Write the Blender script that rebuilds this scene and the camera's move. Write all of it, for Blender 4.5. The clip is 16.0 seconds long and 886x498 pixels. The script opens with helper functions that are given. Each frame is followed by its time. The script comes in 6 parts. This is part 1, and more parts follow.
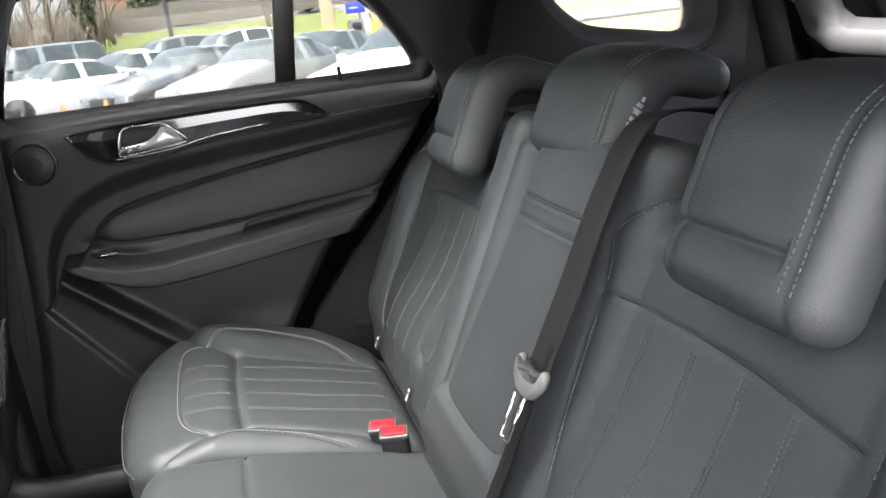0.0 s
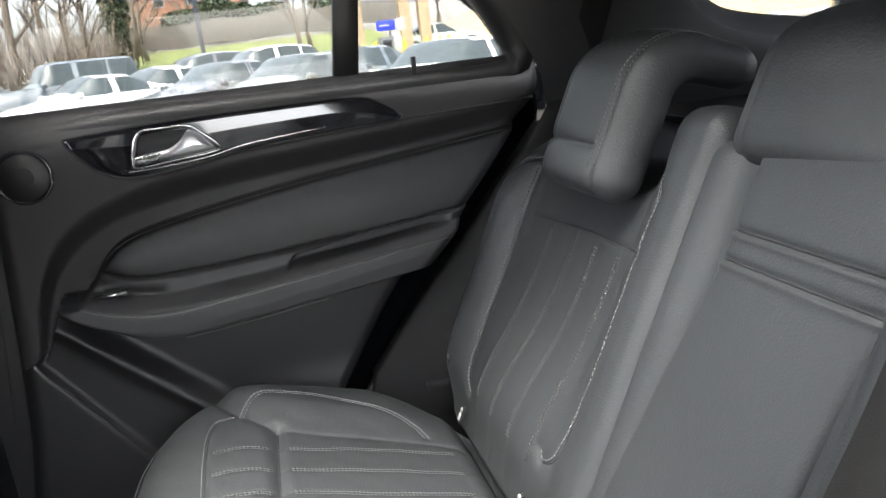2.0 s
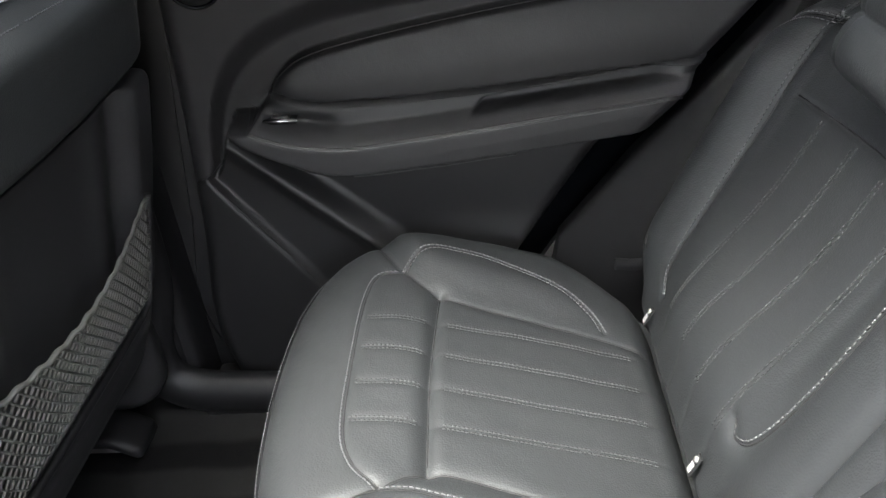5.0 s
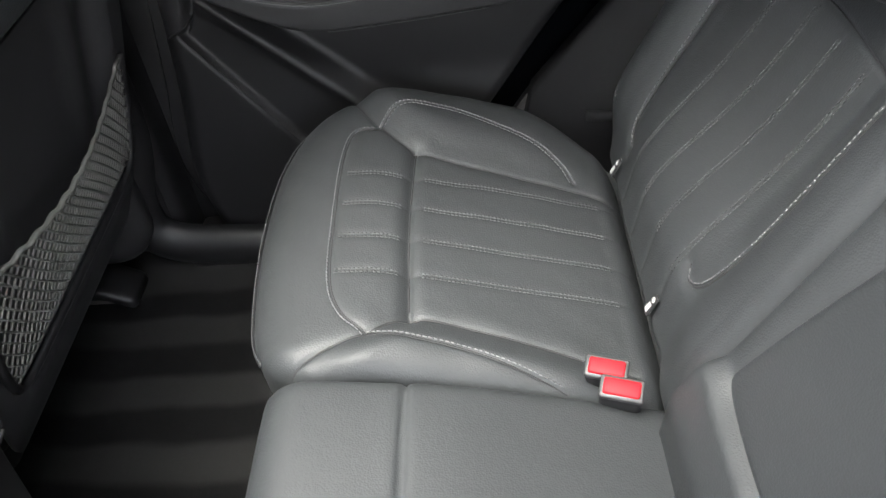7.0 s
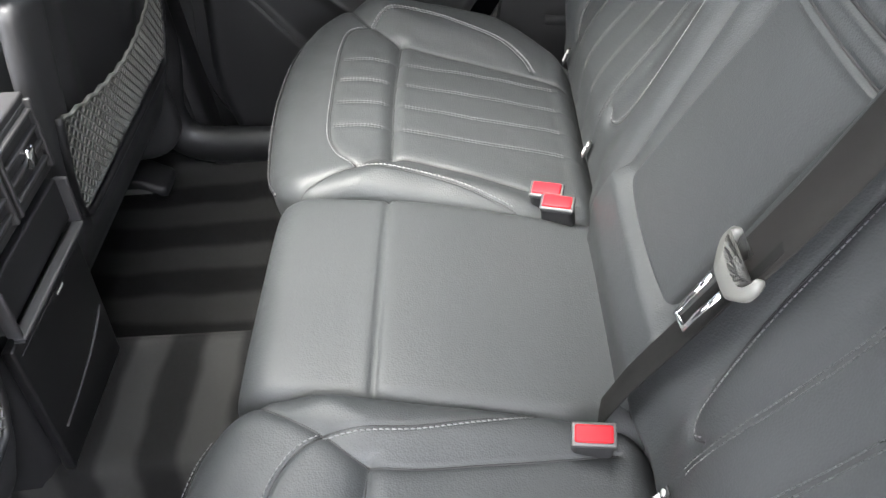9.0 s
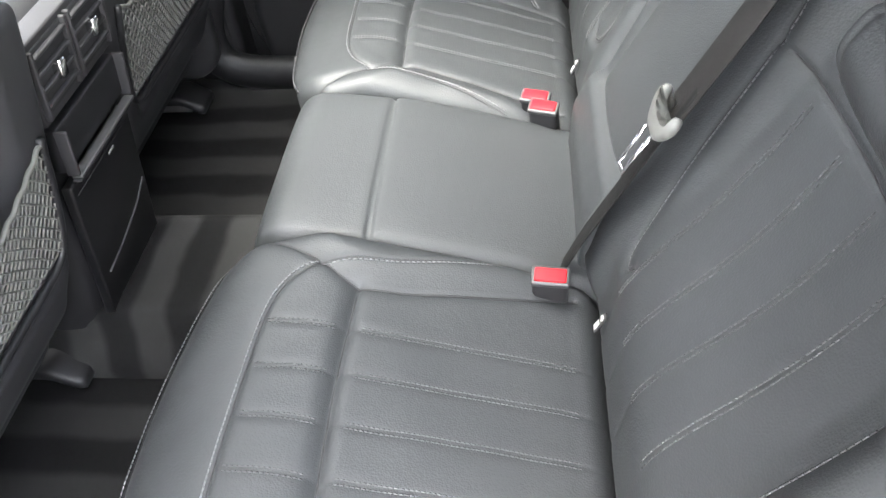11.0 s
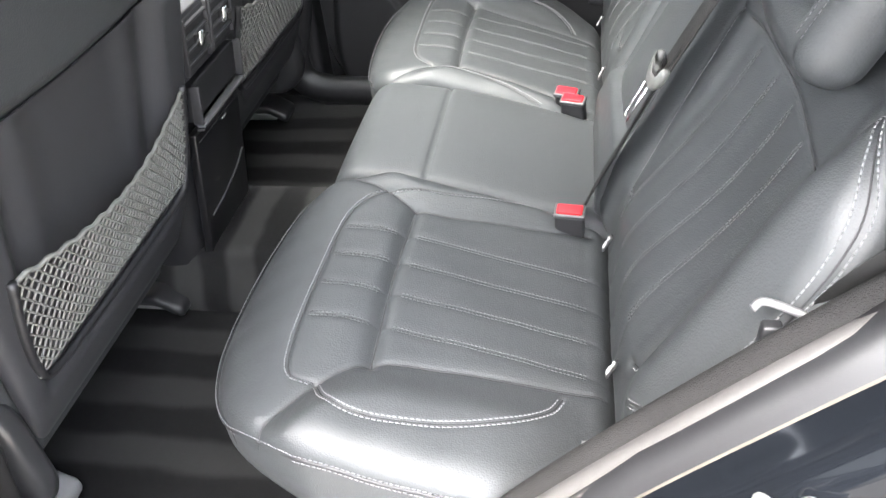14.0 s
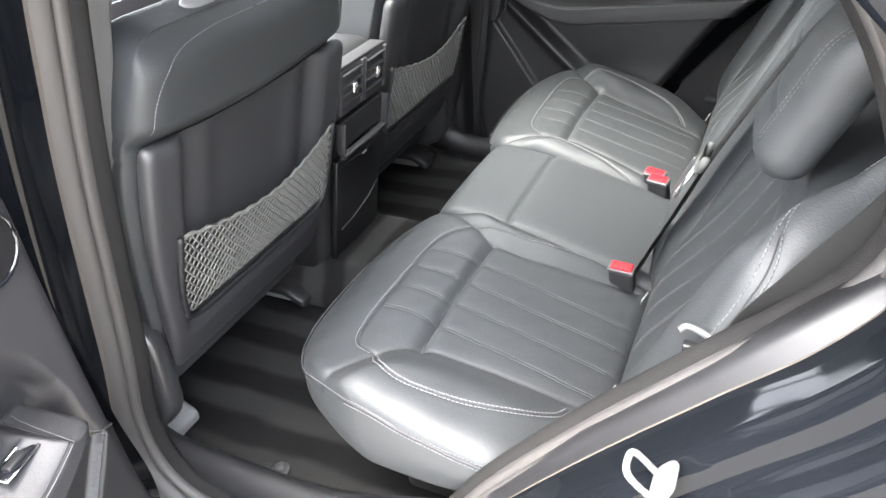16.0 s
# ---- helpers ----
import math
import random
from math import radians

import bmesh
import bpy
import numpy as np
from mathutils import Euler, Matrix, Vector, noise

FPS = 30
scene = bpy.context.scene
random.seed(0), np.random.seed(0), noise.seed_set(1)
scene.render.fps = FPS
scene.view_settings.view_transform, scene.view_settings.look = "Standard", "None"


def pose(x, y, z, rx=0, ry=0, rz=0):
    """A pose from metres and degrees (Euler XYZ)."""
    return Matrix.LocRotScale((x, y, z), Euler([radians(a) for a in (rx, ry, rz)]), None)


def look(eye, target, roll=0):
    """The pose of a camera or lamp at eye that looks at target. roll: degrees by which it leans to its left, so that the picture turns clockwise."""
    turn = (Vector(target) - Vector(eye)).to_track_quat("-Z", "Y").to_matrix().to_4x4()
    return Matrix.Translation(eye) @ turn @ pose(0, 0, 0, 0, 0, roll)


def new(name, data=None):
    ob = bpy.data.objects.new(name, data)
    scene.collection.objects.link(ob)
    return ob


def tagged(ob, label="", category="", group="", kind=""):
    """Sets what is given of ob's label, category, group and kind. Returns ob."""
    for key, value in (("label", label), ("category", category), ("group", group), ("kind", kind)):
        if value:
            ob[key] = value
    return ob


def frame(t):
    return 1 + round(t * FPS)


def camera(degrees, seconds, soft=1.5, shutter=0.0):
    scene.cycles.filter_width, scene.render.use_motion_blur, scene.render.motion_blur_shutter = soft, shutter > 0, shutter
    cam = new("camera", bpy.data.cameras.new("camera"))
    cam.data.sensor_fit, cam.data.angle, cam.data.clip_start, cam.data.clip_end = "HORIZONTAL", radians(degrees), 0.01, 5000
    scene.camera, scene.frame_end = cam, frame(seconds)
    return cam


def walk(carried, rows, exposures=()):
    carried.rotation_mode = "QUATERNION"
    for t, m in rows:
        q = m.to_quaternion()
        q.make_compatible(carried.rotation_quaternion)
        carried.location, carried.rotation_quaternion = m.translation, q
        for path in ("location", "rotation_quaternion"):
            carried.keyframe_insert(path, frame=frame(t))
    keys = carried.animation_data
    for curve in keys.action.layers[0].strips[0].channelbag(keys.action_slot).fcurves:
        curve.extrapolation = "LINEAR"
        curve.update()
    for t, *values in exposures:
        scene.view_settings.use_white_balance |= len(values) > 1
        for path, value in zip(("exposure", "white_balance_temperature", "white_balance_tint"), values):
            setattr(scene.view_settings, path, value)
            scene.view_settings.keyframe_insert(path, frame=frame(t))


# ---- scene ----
cam = camera(60.4, 16.0)
PATH = [
    (0, (-0.217, -0.912, 1.459), (0.277, 0.94, 0.887), -7.0),
    (0.5, (-0.215, -0.767, 1.445), (0.286, 1.088, 0.889), -6.9),
    (1, (-0.218, -0.676, 1.426), (0.271, 1.187, 0.885), -7.0),
    (1.5, (-0.239, -0.619, 1.421), (0.254, 1.244, 0.886), -6.9),
    (2, (-0.241, -0.53, 1.407), (0.199, 1.351, 0.888), -6.7),
    (2.5, (-0.25, -0.426, 1.384), (0.098, 1.477, 0.873), -6.5),
    (3, (-0.236, -0.367, 1.355), (-0.037, 1.553, 0.834), -6.2),
    (3.5, (-0.227, -0.345, 1.347), (-0.186, 1.583, 0.818), -5.8),
    (4, (-0.197, -0.335, 1.382), (-0.292, 1.566, 0.769), -5.9),
    (4.5, (-0.177, -0.312, 1.44), (-0.352, 1.504, 0.62), -6.2),
    (4.7, (-0.183, -0.304, 1.463), (-0.355, 1.46, 0.537), -6.0),
    (6.8, (-0.19, -0.285, 1.528), (-0.299, 1.152, 0.141), -6.0),
    (7, (-0.187, -0.32, 1.527), (-0.293, 1.112, 0.135), -6.1),
    (7.5, (-0.179, -0.416, 1.521), (-0.285, 1.009, 0.123), -6.4),
    (8, (-0.162, -0.501, 1.527), (-0.278, 0.917, 0.121), -6.9),
    (8.5, (-0.155, -0.573, 1.536), (-0.275, 0.843, 0.128), -7.1),
    (9, (-0.142, -0.619, 1.541), (-0.269, 0.797, 0.134), -7.1),
    (9.2, (-0.135, -0.639, 1.537), (-0.267, 0.778, 0.131), -7.0),
    (11.3, (-0.08, -0.87, 1.524), (-0.3, 0.535, 0.118), -6.1),
    (11.5, (-0.077, -0.895, 1.522), (-0.308, 0.505, 0.112), -6.2),
    (12, (-0.067, -0.946, 1.516), (-0.317, 0.452, 0.108), -6.3),
    (12.5, (-0.063, -0.989, 1.515), (-0.322, 0.411, 0.111), -6.3),
    (13, (-0.066, -1.031, 1.523), (-0.336, 0.394, 0.145), -6.2),
    (13.5, (-0.064, -1.081, 1.531), (-0.354, 0.392, 0.21), -6.1),
    (14, (-0.052, -1.141, 1.528), (-0.374, 0.394, 0.287), -5.6),
    (14.5, (-0.029, -1.192, 1.514), (-0.418, 0.392, 0.357), -5.2),
    (15, (0.028, -1.25, 1.526), (-0.456, 0.347, 0.424), -4.7),
    (15.5, (0.096, -1.302, 1.565), (-0.497, 0.277, 0.491), -4.1),
    (16, (0.138, -1.332, 1.603), (-0.584, 0.2, 0.539), -3.4),
]
EXPOSURES = [(0.0, 3.3), (2.5, 3.25), (4.5, 3.25), (7.0, 3.08), (9.0, 3.62), (12.5, 3.92), (16.0, 3.85)]
walk(cam, [(t, look(eye, target, roll)) for t, eye, target, roll in PATH], EXPOSURES)


# ---- light ----
world = bpy.data.worlds.new("sky")
scene.world = world
world.use_nodes = True
wn = world.node_tree.nodes
wl = world.node_tree.links
sky = wn.new("ShaderNodeTexSky")
sky.sky_type = "NISHITA"
sky.sun_disc = False
sky.sun_elevation = radians(70)
sky.sun_rotation = radians(220)
sky.air_density = 1.0
sky.dust_density = 6.0
sky.ozone_density = 0.6
pale = wn.new("ShaderNodeHueSaturation")
pale.inputs["Saturation"].default_value = 0.35
wl.new(sky.outputs[0], pale.inputs["Color"])
wl.new(pale.outputs[0], wn["Background"].inputs[0])
wn["Background"].inputs[1].default_value = 0.46
sun = new("sun", bpy.data.lights.new("sun", "SUN"))
sun.data.energy = 1.5
sun.data.angle = radians(80)
sun.data.color = (1.0, 0.96, 0.9)
sun.matrix_world = look((-0.50, -0.60, 2.2), (0, 0, 0))


# ---- materials ----
def mat(name, color, rough=0.5, metal=0.0, bump=0.0, scale=60.0, kind="noise", vary=0.15, spec=0.5, coat=0.0, stain=0.0, sheen=0.0, dist=0.002, rvary=0.12):
    """A surface with colour variation at two scales and a fine relief, in metres."""
    m = bpy.data.materials.new(name)
    m.use_nodes = True
    n, l = m.node_tree.nodes, m.node_tree.links
    b = n["Principled BSDF"]
    geo = n.new("ShaderNodeTexCoord")
    big = n.new("ShaderNodeTexNoise")
    big.inputs["Scale"].default_value = 6.0
    big.inputs["Detail"].default_value = 5.0
    l.new(geo.outputs["Object"], big.inputs["Vector"])
    fine = n.new("ShaderNodeTexVoronoi" if kind == "leather" else "ShaderNodeTexNoise")
    fine.inputs["Scale"].default_value = scale
    if kind != "leather":
        fine.inputs["Detail"].default_value = 3.0
    l.new(geo.outputs["Object"], fine.inputs["Vector"])
    ramp = n.new("ShaderNodeMix")
    ramp.data_type = "RGBA"
    ramp.inputs[6].default_value = (*[c * (1 - vary) for c in color], 1)
    ramp.inputs[7].default_value = (*[min(1, c * (1 + vary)) for c in color], 1)
    l.new(big.outputs[0], ramp.inputs[0])
    top = n.new("ShaderNodeMix")
    top.data_type = "RGBA"
    top.blend_type = "MULTIPLY"
    top.inputs[0].default_value = vary
    l.new(ramp.outputs[2], top.inputs[6])
    l.new(fine.outputs[0], top.inputs[7])
    l.new(top.outputs[2], b.inputs["Base Color"])
    rr = n.new("ShaderNodeMapRange")
    rr.inputs[3].default_value = max(0.02, rough * (1 - rvary))
    rr.inputs[4].default_value = min(1, rough * (1 + rvary))
    l.new(big.outputs[0], rr.inputs[0])
    l.new(rr.outputs[0], b.inputs["Roughness"])
    b.inputs["Metallic"].default_value = metal
    b.inputs["Specular IOR Level"].default_value = spec
    b.inputs["Coat Weight"].default_value = coat
    b.inputs["Coat Roughness"].default_value = 0.04
    b.inputs["Sheen Weight"].default_value = sheen
    if bump:
        bp = n.new("ShaderNodeBump")
        bp.inputs["Strength"].default_value = bump
        bp.inputs["Distance"].default_value = dist
        l.new(fine.outputs[0], bp.inputs["Height"])
        if kind == "leather":
            soft = n.new("ShaderNodeTexNoise")
            soft.inputs["Scale"].default_value = 38.0
            soft.inputs["Detail"].default_value = 4.0
            l.new(geo.outputs["Object"], soft.inputs["Vector"])
            under = n.new("ShaderNodeBump")
            under.inputs["Strength"].default_value = 0.22
            under.inputs["Distance"].default_value = 0.003
            l.new(soft.outputs[0], under.inputs["Height"])
            l.new(under.outputs[0], bp.inputs["Normal"])
        l.new(bp.outputs[0], b.inputs["Normal"])
    return m


LEATHER = mat("black_leather", (0.0245, 0.0266, 0.0284), 0.56, spec=0.42, bump=0.26, scale=460, kind="leather", vary=0.12, dist=0.0009)
LEATHER2 = mat("grained_vinyl", (0.0095, 0.0095, 0.0108), 0.55, spec=0.4, bump=0.15, scale=500, kind="leather", vary=0.1, dist=0.0006)
SEAM = mat("seam_thread_dark", (0.008, 0.008, 0.009), 0.8, vary=0.1)
THREAD = mat("grey_thread", (0.12, 0.12, 0.125), 0.7, vary=0.1, scale=900)
SOFT_THREAD = mat("grey_thread_soft", (0.105, 0.106, 0.110), 0.7, vary=0.1, scale=900)
FINE_THREAD = mat("dark_grey_thread", (0.046, 0.048, 0.050), 0.7, vary=0.1, scale=900)
PLASTIC = mat("grained_plastic", (0.0075, 0.0075, 0.0085), 0.5, spec=0.4, bump=0.2, scale=700, vary=0.12, dist=0.0005)
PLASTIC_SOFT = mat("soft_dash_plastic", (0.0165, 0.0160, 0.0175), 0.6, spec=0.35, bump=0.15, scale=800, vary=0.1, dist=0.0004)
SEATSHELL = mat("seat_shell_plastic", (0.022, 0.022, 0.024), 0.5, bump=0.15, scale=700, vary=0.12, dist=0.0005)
# pale grey that carries daylight on the near pillar and window reveals
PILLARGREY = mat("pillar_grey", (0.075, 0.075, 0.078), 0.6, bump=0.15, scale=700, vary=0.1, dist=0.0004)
GREYPLASTIC = mat("grey_plastic", (0.13, 0.13, 0.13), 0.5, vary=0.08, scale=300)
TONGUE = mat("pale_grey_plastic", (0.115, 0.115, 0.108), 0.45, vary=0.08, scale=300)
GLOSS = mat("piano_black", (0.008, 0.008, 0.010), 0.08, vary=0.05, coat=0.6)
PAINT = mat("black_paint", (0.003, 0.0035, 0.0045), 0.07, vary=0.05, spec=0.16)
CHROME = mat("chrome", (0.75, 0.75, 0.76), 0.14, metal=1.0, vary=0.03)
SATIN = mat("satin_metal", (0.62, 0.62, 0.63), 0.28, metal=1.0, vary=0.04)
STEEL = mat("zinc_steel", (0.36, 0.35, 0.34), 0.42, metal=0.8, vary=0.1)
CARPET = mat("dark_carpet", (0.011, 0.011, 0.011), 0.95, bump=0.5, scale=900, vary=0.3, spec=0.10)
RUBBER = mat("rubber_seal", (0.034, 0.032, 0.031), 0.58, bump=0.1, scale=500, vary=0.15)
# warm tone of the reflection along the jamb's inner edge
TANGLINT = mat("tan_reflection", (0.045, 0.038, 0.032), 0.6, vary=0.15)
FELT = mat("flocked_seal", (0.0125, 0.0120, 0.0120), 0.95, bump=0.8, scale=800, vary=0.45, spec=0.15, dist=0.0018)
WEBBING = mat("belt_webbing", (0.0090, 0.0082, 0.0078), 0.7, bump=0.35, scale=1200, vary=0.15, spec=0.25)
BLACKWEB = mat("black_webbing", (0.0050, 0.0050, 0.0050), 0.8, bump=0.35, scale=1200, vary=0.15, spec=0.2)
SATINBLACK = mat("satin_black_plastic", (0.006, 0.006, 0.0065), 0.3, spec=0.5, vary=0.1)
DARKGREY = mat("dark_grey_plastic", (0.034, 0.034, 0.035), 0.5, vary=0.1, scale=300)
SATINGREY = mat("satin_grey_plastic", (0.020, 0.020, 0.021), 0.28, vary=0.1, scale=300)
# striker white darkened so it doesn't clip in the strong outside light
STRIKERPAINT = mat("dimmed_white_paint", (0.085, 0.085, 0.083), 0.5, vary=0.15, scale=120)
RED = mat("red_button", (0.30, 0.005, 0.010), 0.5, spec=0.15, vary=0.05)
WHITE = mat("white_plastic", (0.36, 0.36, 0.35), 0.5, vary=0.05)
NETMAT = mat("net_cord", (0.105, 0.105, 0.098), 0.75, vary=0.2, scale=500, spec=0.3)
HEADLINER = mat("headliner_cloth", (0.014, 0.014, 0.015), 0.95, bump=0.3, scale=600, vary=0.15, spec=0.2)


# ---- mesh helpers ----
def mesh_from(name, v, f, smooth=True):
    me = bpy.data.meshes.new(name)
    me.from_pydata(np.asarray(v, float).tolist(), [], [list(map(int, q)) for q in f])
    me.update()
    if smooth:
        me.polygons.foreach_set("use_smooth", [True] * len(me.polygons))
    return me


def part(name, vf, material, parent=None, label="", smooth=True, kind=""):
    me = vf if isinstance(vf, bpy.types.Mesh) else mesh_from(name, vf[0], vf[1], smooth)
    if not me.materials:
        me.materials.append(material)
    ob = new(name, me)
    if parent is not None:
        ob.parent = parent
    return tagged(ob, label, kind=kind)


def thing(name, label, category, group="", at=(0, 0, 0), kind=""):
    ob = new(name)
    ob.location = at
    ob.empty_display_size = 0.05
    return tagged(ob, label, category, group, kind)


def join(*vfs):
    vs, fs, k = [], [], 0
    for v, f in vfs:
        v = np.asarray(v, float)
        vs.append(v)
        fs += [tuple(i + k for i in q) for q in f]
        k += len(v)
    return np.concatenate(vs), fs


def flip(vf):
    return vf[0], [tuple(reversed(q)) for q in vf[1]]


def mirror(vf):
    v = np.array(vf[0], float)
    v[:, 1] *= -1
    return v, [tuple(reversed(q)) for q in vf[1]]


def moved(vf, m):
    v = np.asarray(vf[0], float)
    a = np.array(m)
    return v @ a[:3, :3].T + a[:3, 3], vf[1]


def curve(ctrl, n=12, closed=False):
    """A smooth line through a few points."""
    c = [np.array(p, float) for p in ctrl]
    out = []
    m = len(c)
    segs = m if closed else m - 1
    for i in range(segs):
        p1, p2 = c[i], c[(i + 1) % m]
        p0 = c[i - 1] if (i > 0 or closed) else 2 * p1 - p2
        p3 = c[(i + 2) % m] if (i + 2 < m or closed) else 2 * p2 - p1
        for k in range(n):
            t = k / n
            out.append(0.5 * (2 * p1 + (p2 - p0) * t + (2 * p0 - 5 * p1 + 4 * p2 - p3) * t * t + (3 * p1 - p0 - 3 * p2 + p3) * t ** 3))
    if not closed:
        out.append(c[-1])
    return np.array(out)


def tube(path, r, n=8, closed=False, flat=1.0, up=(0, 0, 1)):
    """A round cord along a line; r may be one radius or one for each point."""
    P = np.asarray(path, float)
    T = np.gradient(P, axis=0)
    if closed:
        T = np.roll(P, -1, 0) - np.roll(P, 1, 0)
    T /= np.linalg.norm(T, axis=1)[:, None] + 1e-12
    U = np.tile(np.array(up, float), (len(P), 1))
    S = np.cross(T, U)
    bad = np.linalg.norm(S, axis=1) < 0.05
    S[bad] = np.cross(T[bad], np.array((1.0, 0.03, 0.02)))
    S /= np.linalg.norm(S, axis=1)[:, None]
    U = np.cross(S, T)
    R = np.broadcast_to(np.asarray(r, float), (len(P),))
    ang = np.linspace(0, 2 * math.pi, n, endpoint=False)
    v = (P[:, None, :] + R[:, None, None] * (np.cos(ang)[None, :, None] * S[:, None, :] + flat * np.sin(ang)[None, :, None] * U[:, None, :])).reshape(-1, 3)
    f = []
    m = len(P)
    for i in range(m if closed else m - 1):
        j = (i + 1) % m
        for k in range(n):
            f.append((i * n + k, i * n + (k + 1) % n, j * n + (k + 1) % n, j * n + k))
    if not closed:
        f.append(tuple(reversed(range(n))))
        f.append(tuple((m - 1) * n + k for k in range(n)))
    return v, [tuple(reversed(q)) for q in f]


def box_grid(n1, n2, n3):
    """The surface of a unit box, cut into a grid, with shared corners."""
    vs, fs, k = [], [], 0
    for ax, (a, b), (na, nb) in ((2, (0, 1), (n1, n2)), (1, (2, 0), (n3, n1)), (0, (1, 2), (n2, n3))):
        for side in (0, 1):
            A, B = np.meshgrid(np.linspace(0, 1, na + 1), np.linspace(0, 1, nb + 1), indexing="ij")
            p = np.zeros((A.size, 3))
            p[:, a], p[:, b], p[:, ax] = A.ravel(), B.ravel(), side
            vs.append(p)
            for i in range(na):
                for j in range(nb):
                    q = (k + i * (nb + 1) + j, k + (i + 1) * (nb + 1) + j, k + (i + 1) * (nb + 1) + j + 1, k + i * (nb + 1) + j + 1)
                    fs.append(q if side else tuple(reversed(q)))
            k += A.size
    v = np.concatenate(vs)
    _, first, inv = np.unique(np.round(v, 6), axis=0, return_index=True, return_inverse=True)
    inv = np.asarray(inv).ravel()
    return v[first], [tuple(inv[i] for i in q) for q in fs]


def rounded(P, lo, hi, r):
    """Box-surface points pulled on to a box with rounded edges."""
    lo, hi = np.array(lo, float), np.array(hi, float)
    r = np.minimum(np.broadcast_to(np.asarray(r, float), (3,)), (hi - lo) * 0.499)
    c = np.clip(P, lo + r, hi - r)
    d = (P - c) / r
    L = np.linalg.norm(d, axis=1)[:, None]
    return c + np.where(L > 1e-9, d / np.maximum(L, 1e-9), 0) * r


def pad(lo, hi, r, cells, deform=None):
    lo, hi = np.array(lo, float), np.array(hi, float)
    v, f = box_grid(*cells)
    v = rounded(lo + v * (hi - lo), lo, hi, r)
    return (deform(v) if deform else v), f


def block(lo, hi, r=0.004, cells=(2, 2, 2)):
    """A box with small rounded edges."""
    lo, hi = np.array(lo, float), np.array(hi, float)
    r = min(r, *(0.45 * (hi - lo)))
    xs = []
    for k in range(3):
        e = r / (hi[k] - lo[k])
        xs.append(np.array([0, e * 0.5, e, 1 - e, 1 - e * 0.5, 1]))
    v, f = box_grid(5, 5, 5)
    idx = np.round(v * 5).astype(int)
    w = np.stack([xs[k][idx[:, k]] for k in range(3)], 1)
    return rounded(lo + w * (hi - lo), lo, hi, r), f


def smooth(a, b, x):
    t = np.clip((x - a) / (b - a), 0, 1)
    return t * t * (3 - 2 * t)


def near(P, line):
    """The distance of flat points to a flat line."""
    A, B = line[:-1], line[1:]
    D = B - A
    L = (D * D).sum(1) + 1e-12
    best = np.full(len(P), 1e9)
    for a, d, q in zip(A, D, L):
        t = np.clip(((P - a) @ d) / q, 0, 1)
        best = np.minimum(best, ((P - a - t[:, None] * d) ** 2).sum(1))
    return np.sqrt(best)


def stitches(path3, step=0.0058, length=0.0040, r=0.00055, off=0.0003, normals=None):
    """Short thread loops laid along a line."""
    P = np.asarray(path3, float)
    seg = np.linalg.norm(np.diff(P, axis=0), axis=1)
    s = np.concatenate([[0], np.cumsum(seg)])
    base_v, base_f = box_grid(1, 1, 1)
    c = np.arange(step / 2, s[-1] - step / 2, step)
    at = lambda t, Q: np.stack([np.interp(t, s, Q[:, k]) for k in range(3)], 1)
    a, d = at(c - length / 2, P), at(c + length / 2, P) - at(c - length / 2, P)
    n = at(c, np.asarray(normals)) if normals is not None else np.tile((0, 0, 1.0), (len(c), 1))
    n = n / (np.linalg.norm(n, axis=1)[:, None] + 1e-12)
    e = np.cross(d, n)
    e = e / (np.linalg.norm(e, axis=1)[:, None] + 1e-12)
    B = base_v[None]
    q = a[:, None] + B[..., :1] * d[:, None] + (B[..., 1:2] - 0.5) * e[:, None] * 2 * r + (B[..., 2:3] - 0.35) * n[:, None] * 1.6 * r + n[:, None] * off
    f = [tuple(i + 8 * k for i in g) for k in range(len(c)) for g in base_f]
    return q.reshape(-1, 3), f


def grid_sheet(P, closed_u=False):
    """Faces for points P[i, j]."""
    n, m = P.shape[:2]
    f = [(i * m + j, ((i + 1) % n) * m + j, ((i + 1) % n) * m + j + 1, i * m + j + 1) for i in range(n if closed_u else n - 1) for j in range(m - 1)]
    return P.reshape(-1, 3), f


def plate(outline, axis, a, b, r=0.0):
    """A flat shape, given by its outline in the two other axes, between a and b along an axis, with a small chamfer r."""
    o = np.asarray(outline, float)
    area = 0.5 * np.sum(o[:, 0] * np.roll(o[:, 1], -1) - np.roll(o[:, 0], -1) * o[:, 1])
    if area < 0:
        o = o[::-1]
    c = o.mean(0)
    t = np.roll(o, -1, 0) - np.roll(o, 1, 0)
    nrm = np.stack([t[:, 1], -t[:, 0]], 1)
    nrm /= np.linalg.norm(nrm, axis=1)[:, None] + 1e-12
    lo, hi = min(a, b), max(a, b)
    rings = [(lo, -r), (lo + r, 0), (hi - r, 0), (hi, -r)] if r else [(lo, 0), (hi, 0)]
    n = len(o)
    vs = []
    for h, s in rings:
        q = o + nrm * s
        p = np.zeros((n, 3))
        others = [k for k in range(3) if k != axis]
        p[:, others[0]], p[:, others[1]], p[:, axis] = q[:, 0], q[:, 1], h
        vs.append(p)
    f = []
    for k in range(len(rings) - 1):
        for i in range(n):
            j = (i + 1) % n
            f.append((k * n + i, k * n + j, (k + 1) * n + j, (k + 1) * n + i))
    f.append(tuple(reversed(range(n))))
    f.append(tuple((len(rings) - 1) * n + i for i in range(n)))
    out = np.concatenate(vs), f
    return flip(out) if axis == 1 else out


# ---- seats ----
from mathutils.bvhtree import BVHTree


def bend(x, xs, ys):
    """A smooth function through a few values."""
    c = curve(list(zip(xs, ys)), 8)
    return np.interp(x, c[:, 0], c[:, 1])


TREES_OF = {}
SHELLS = {}


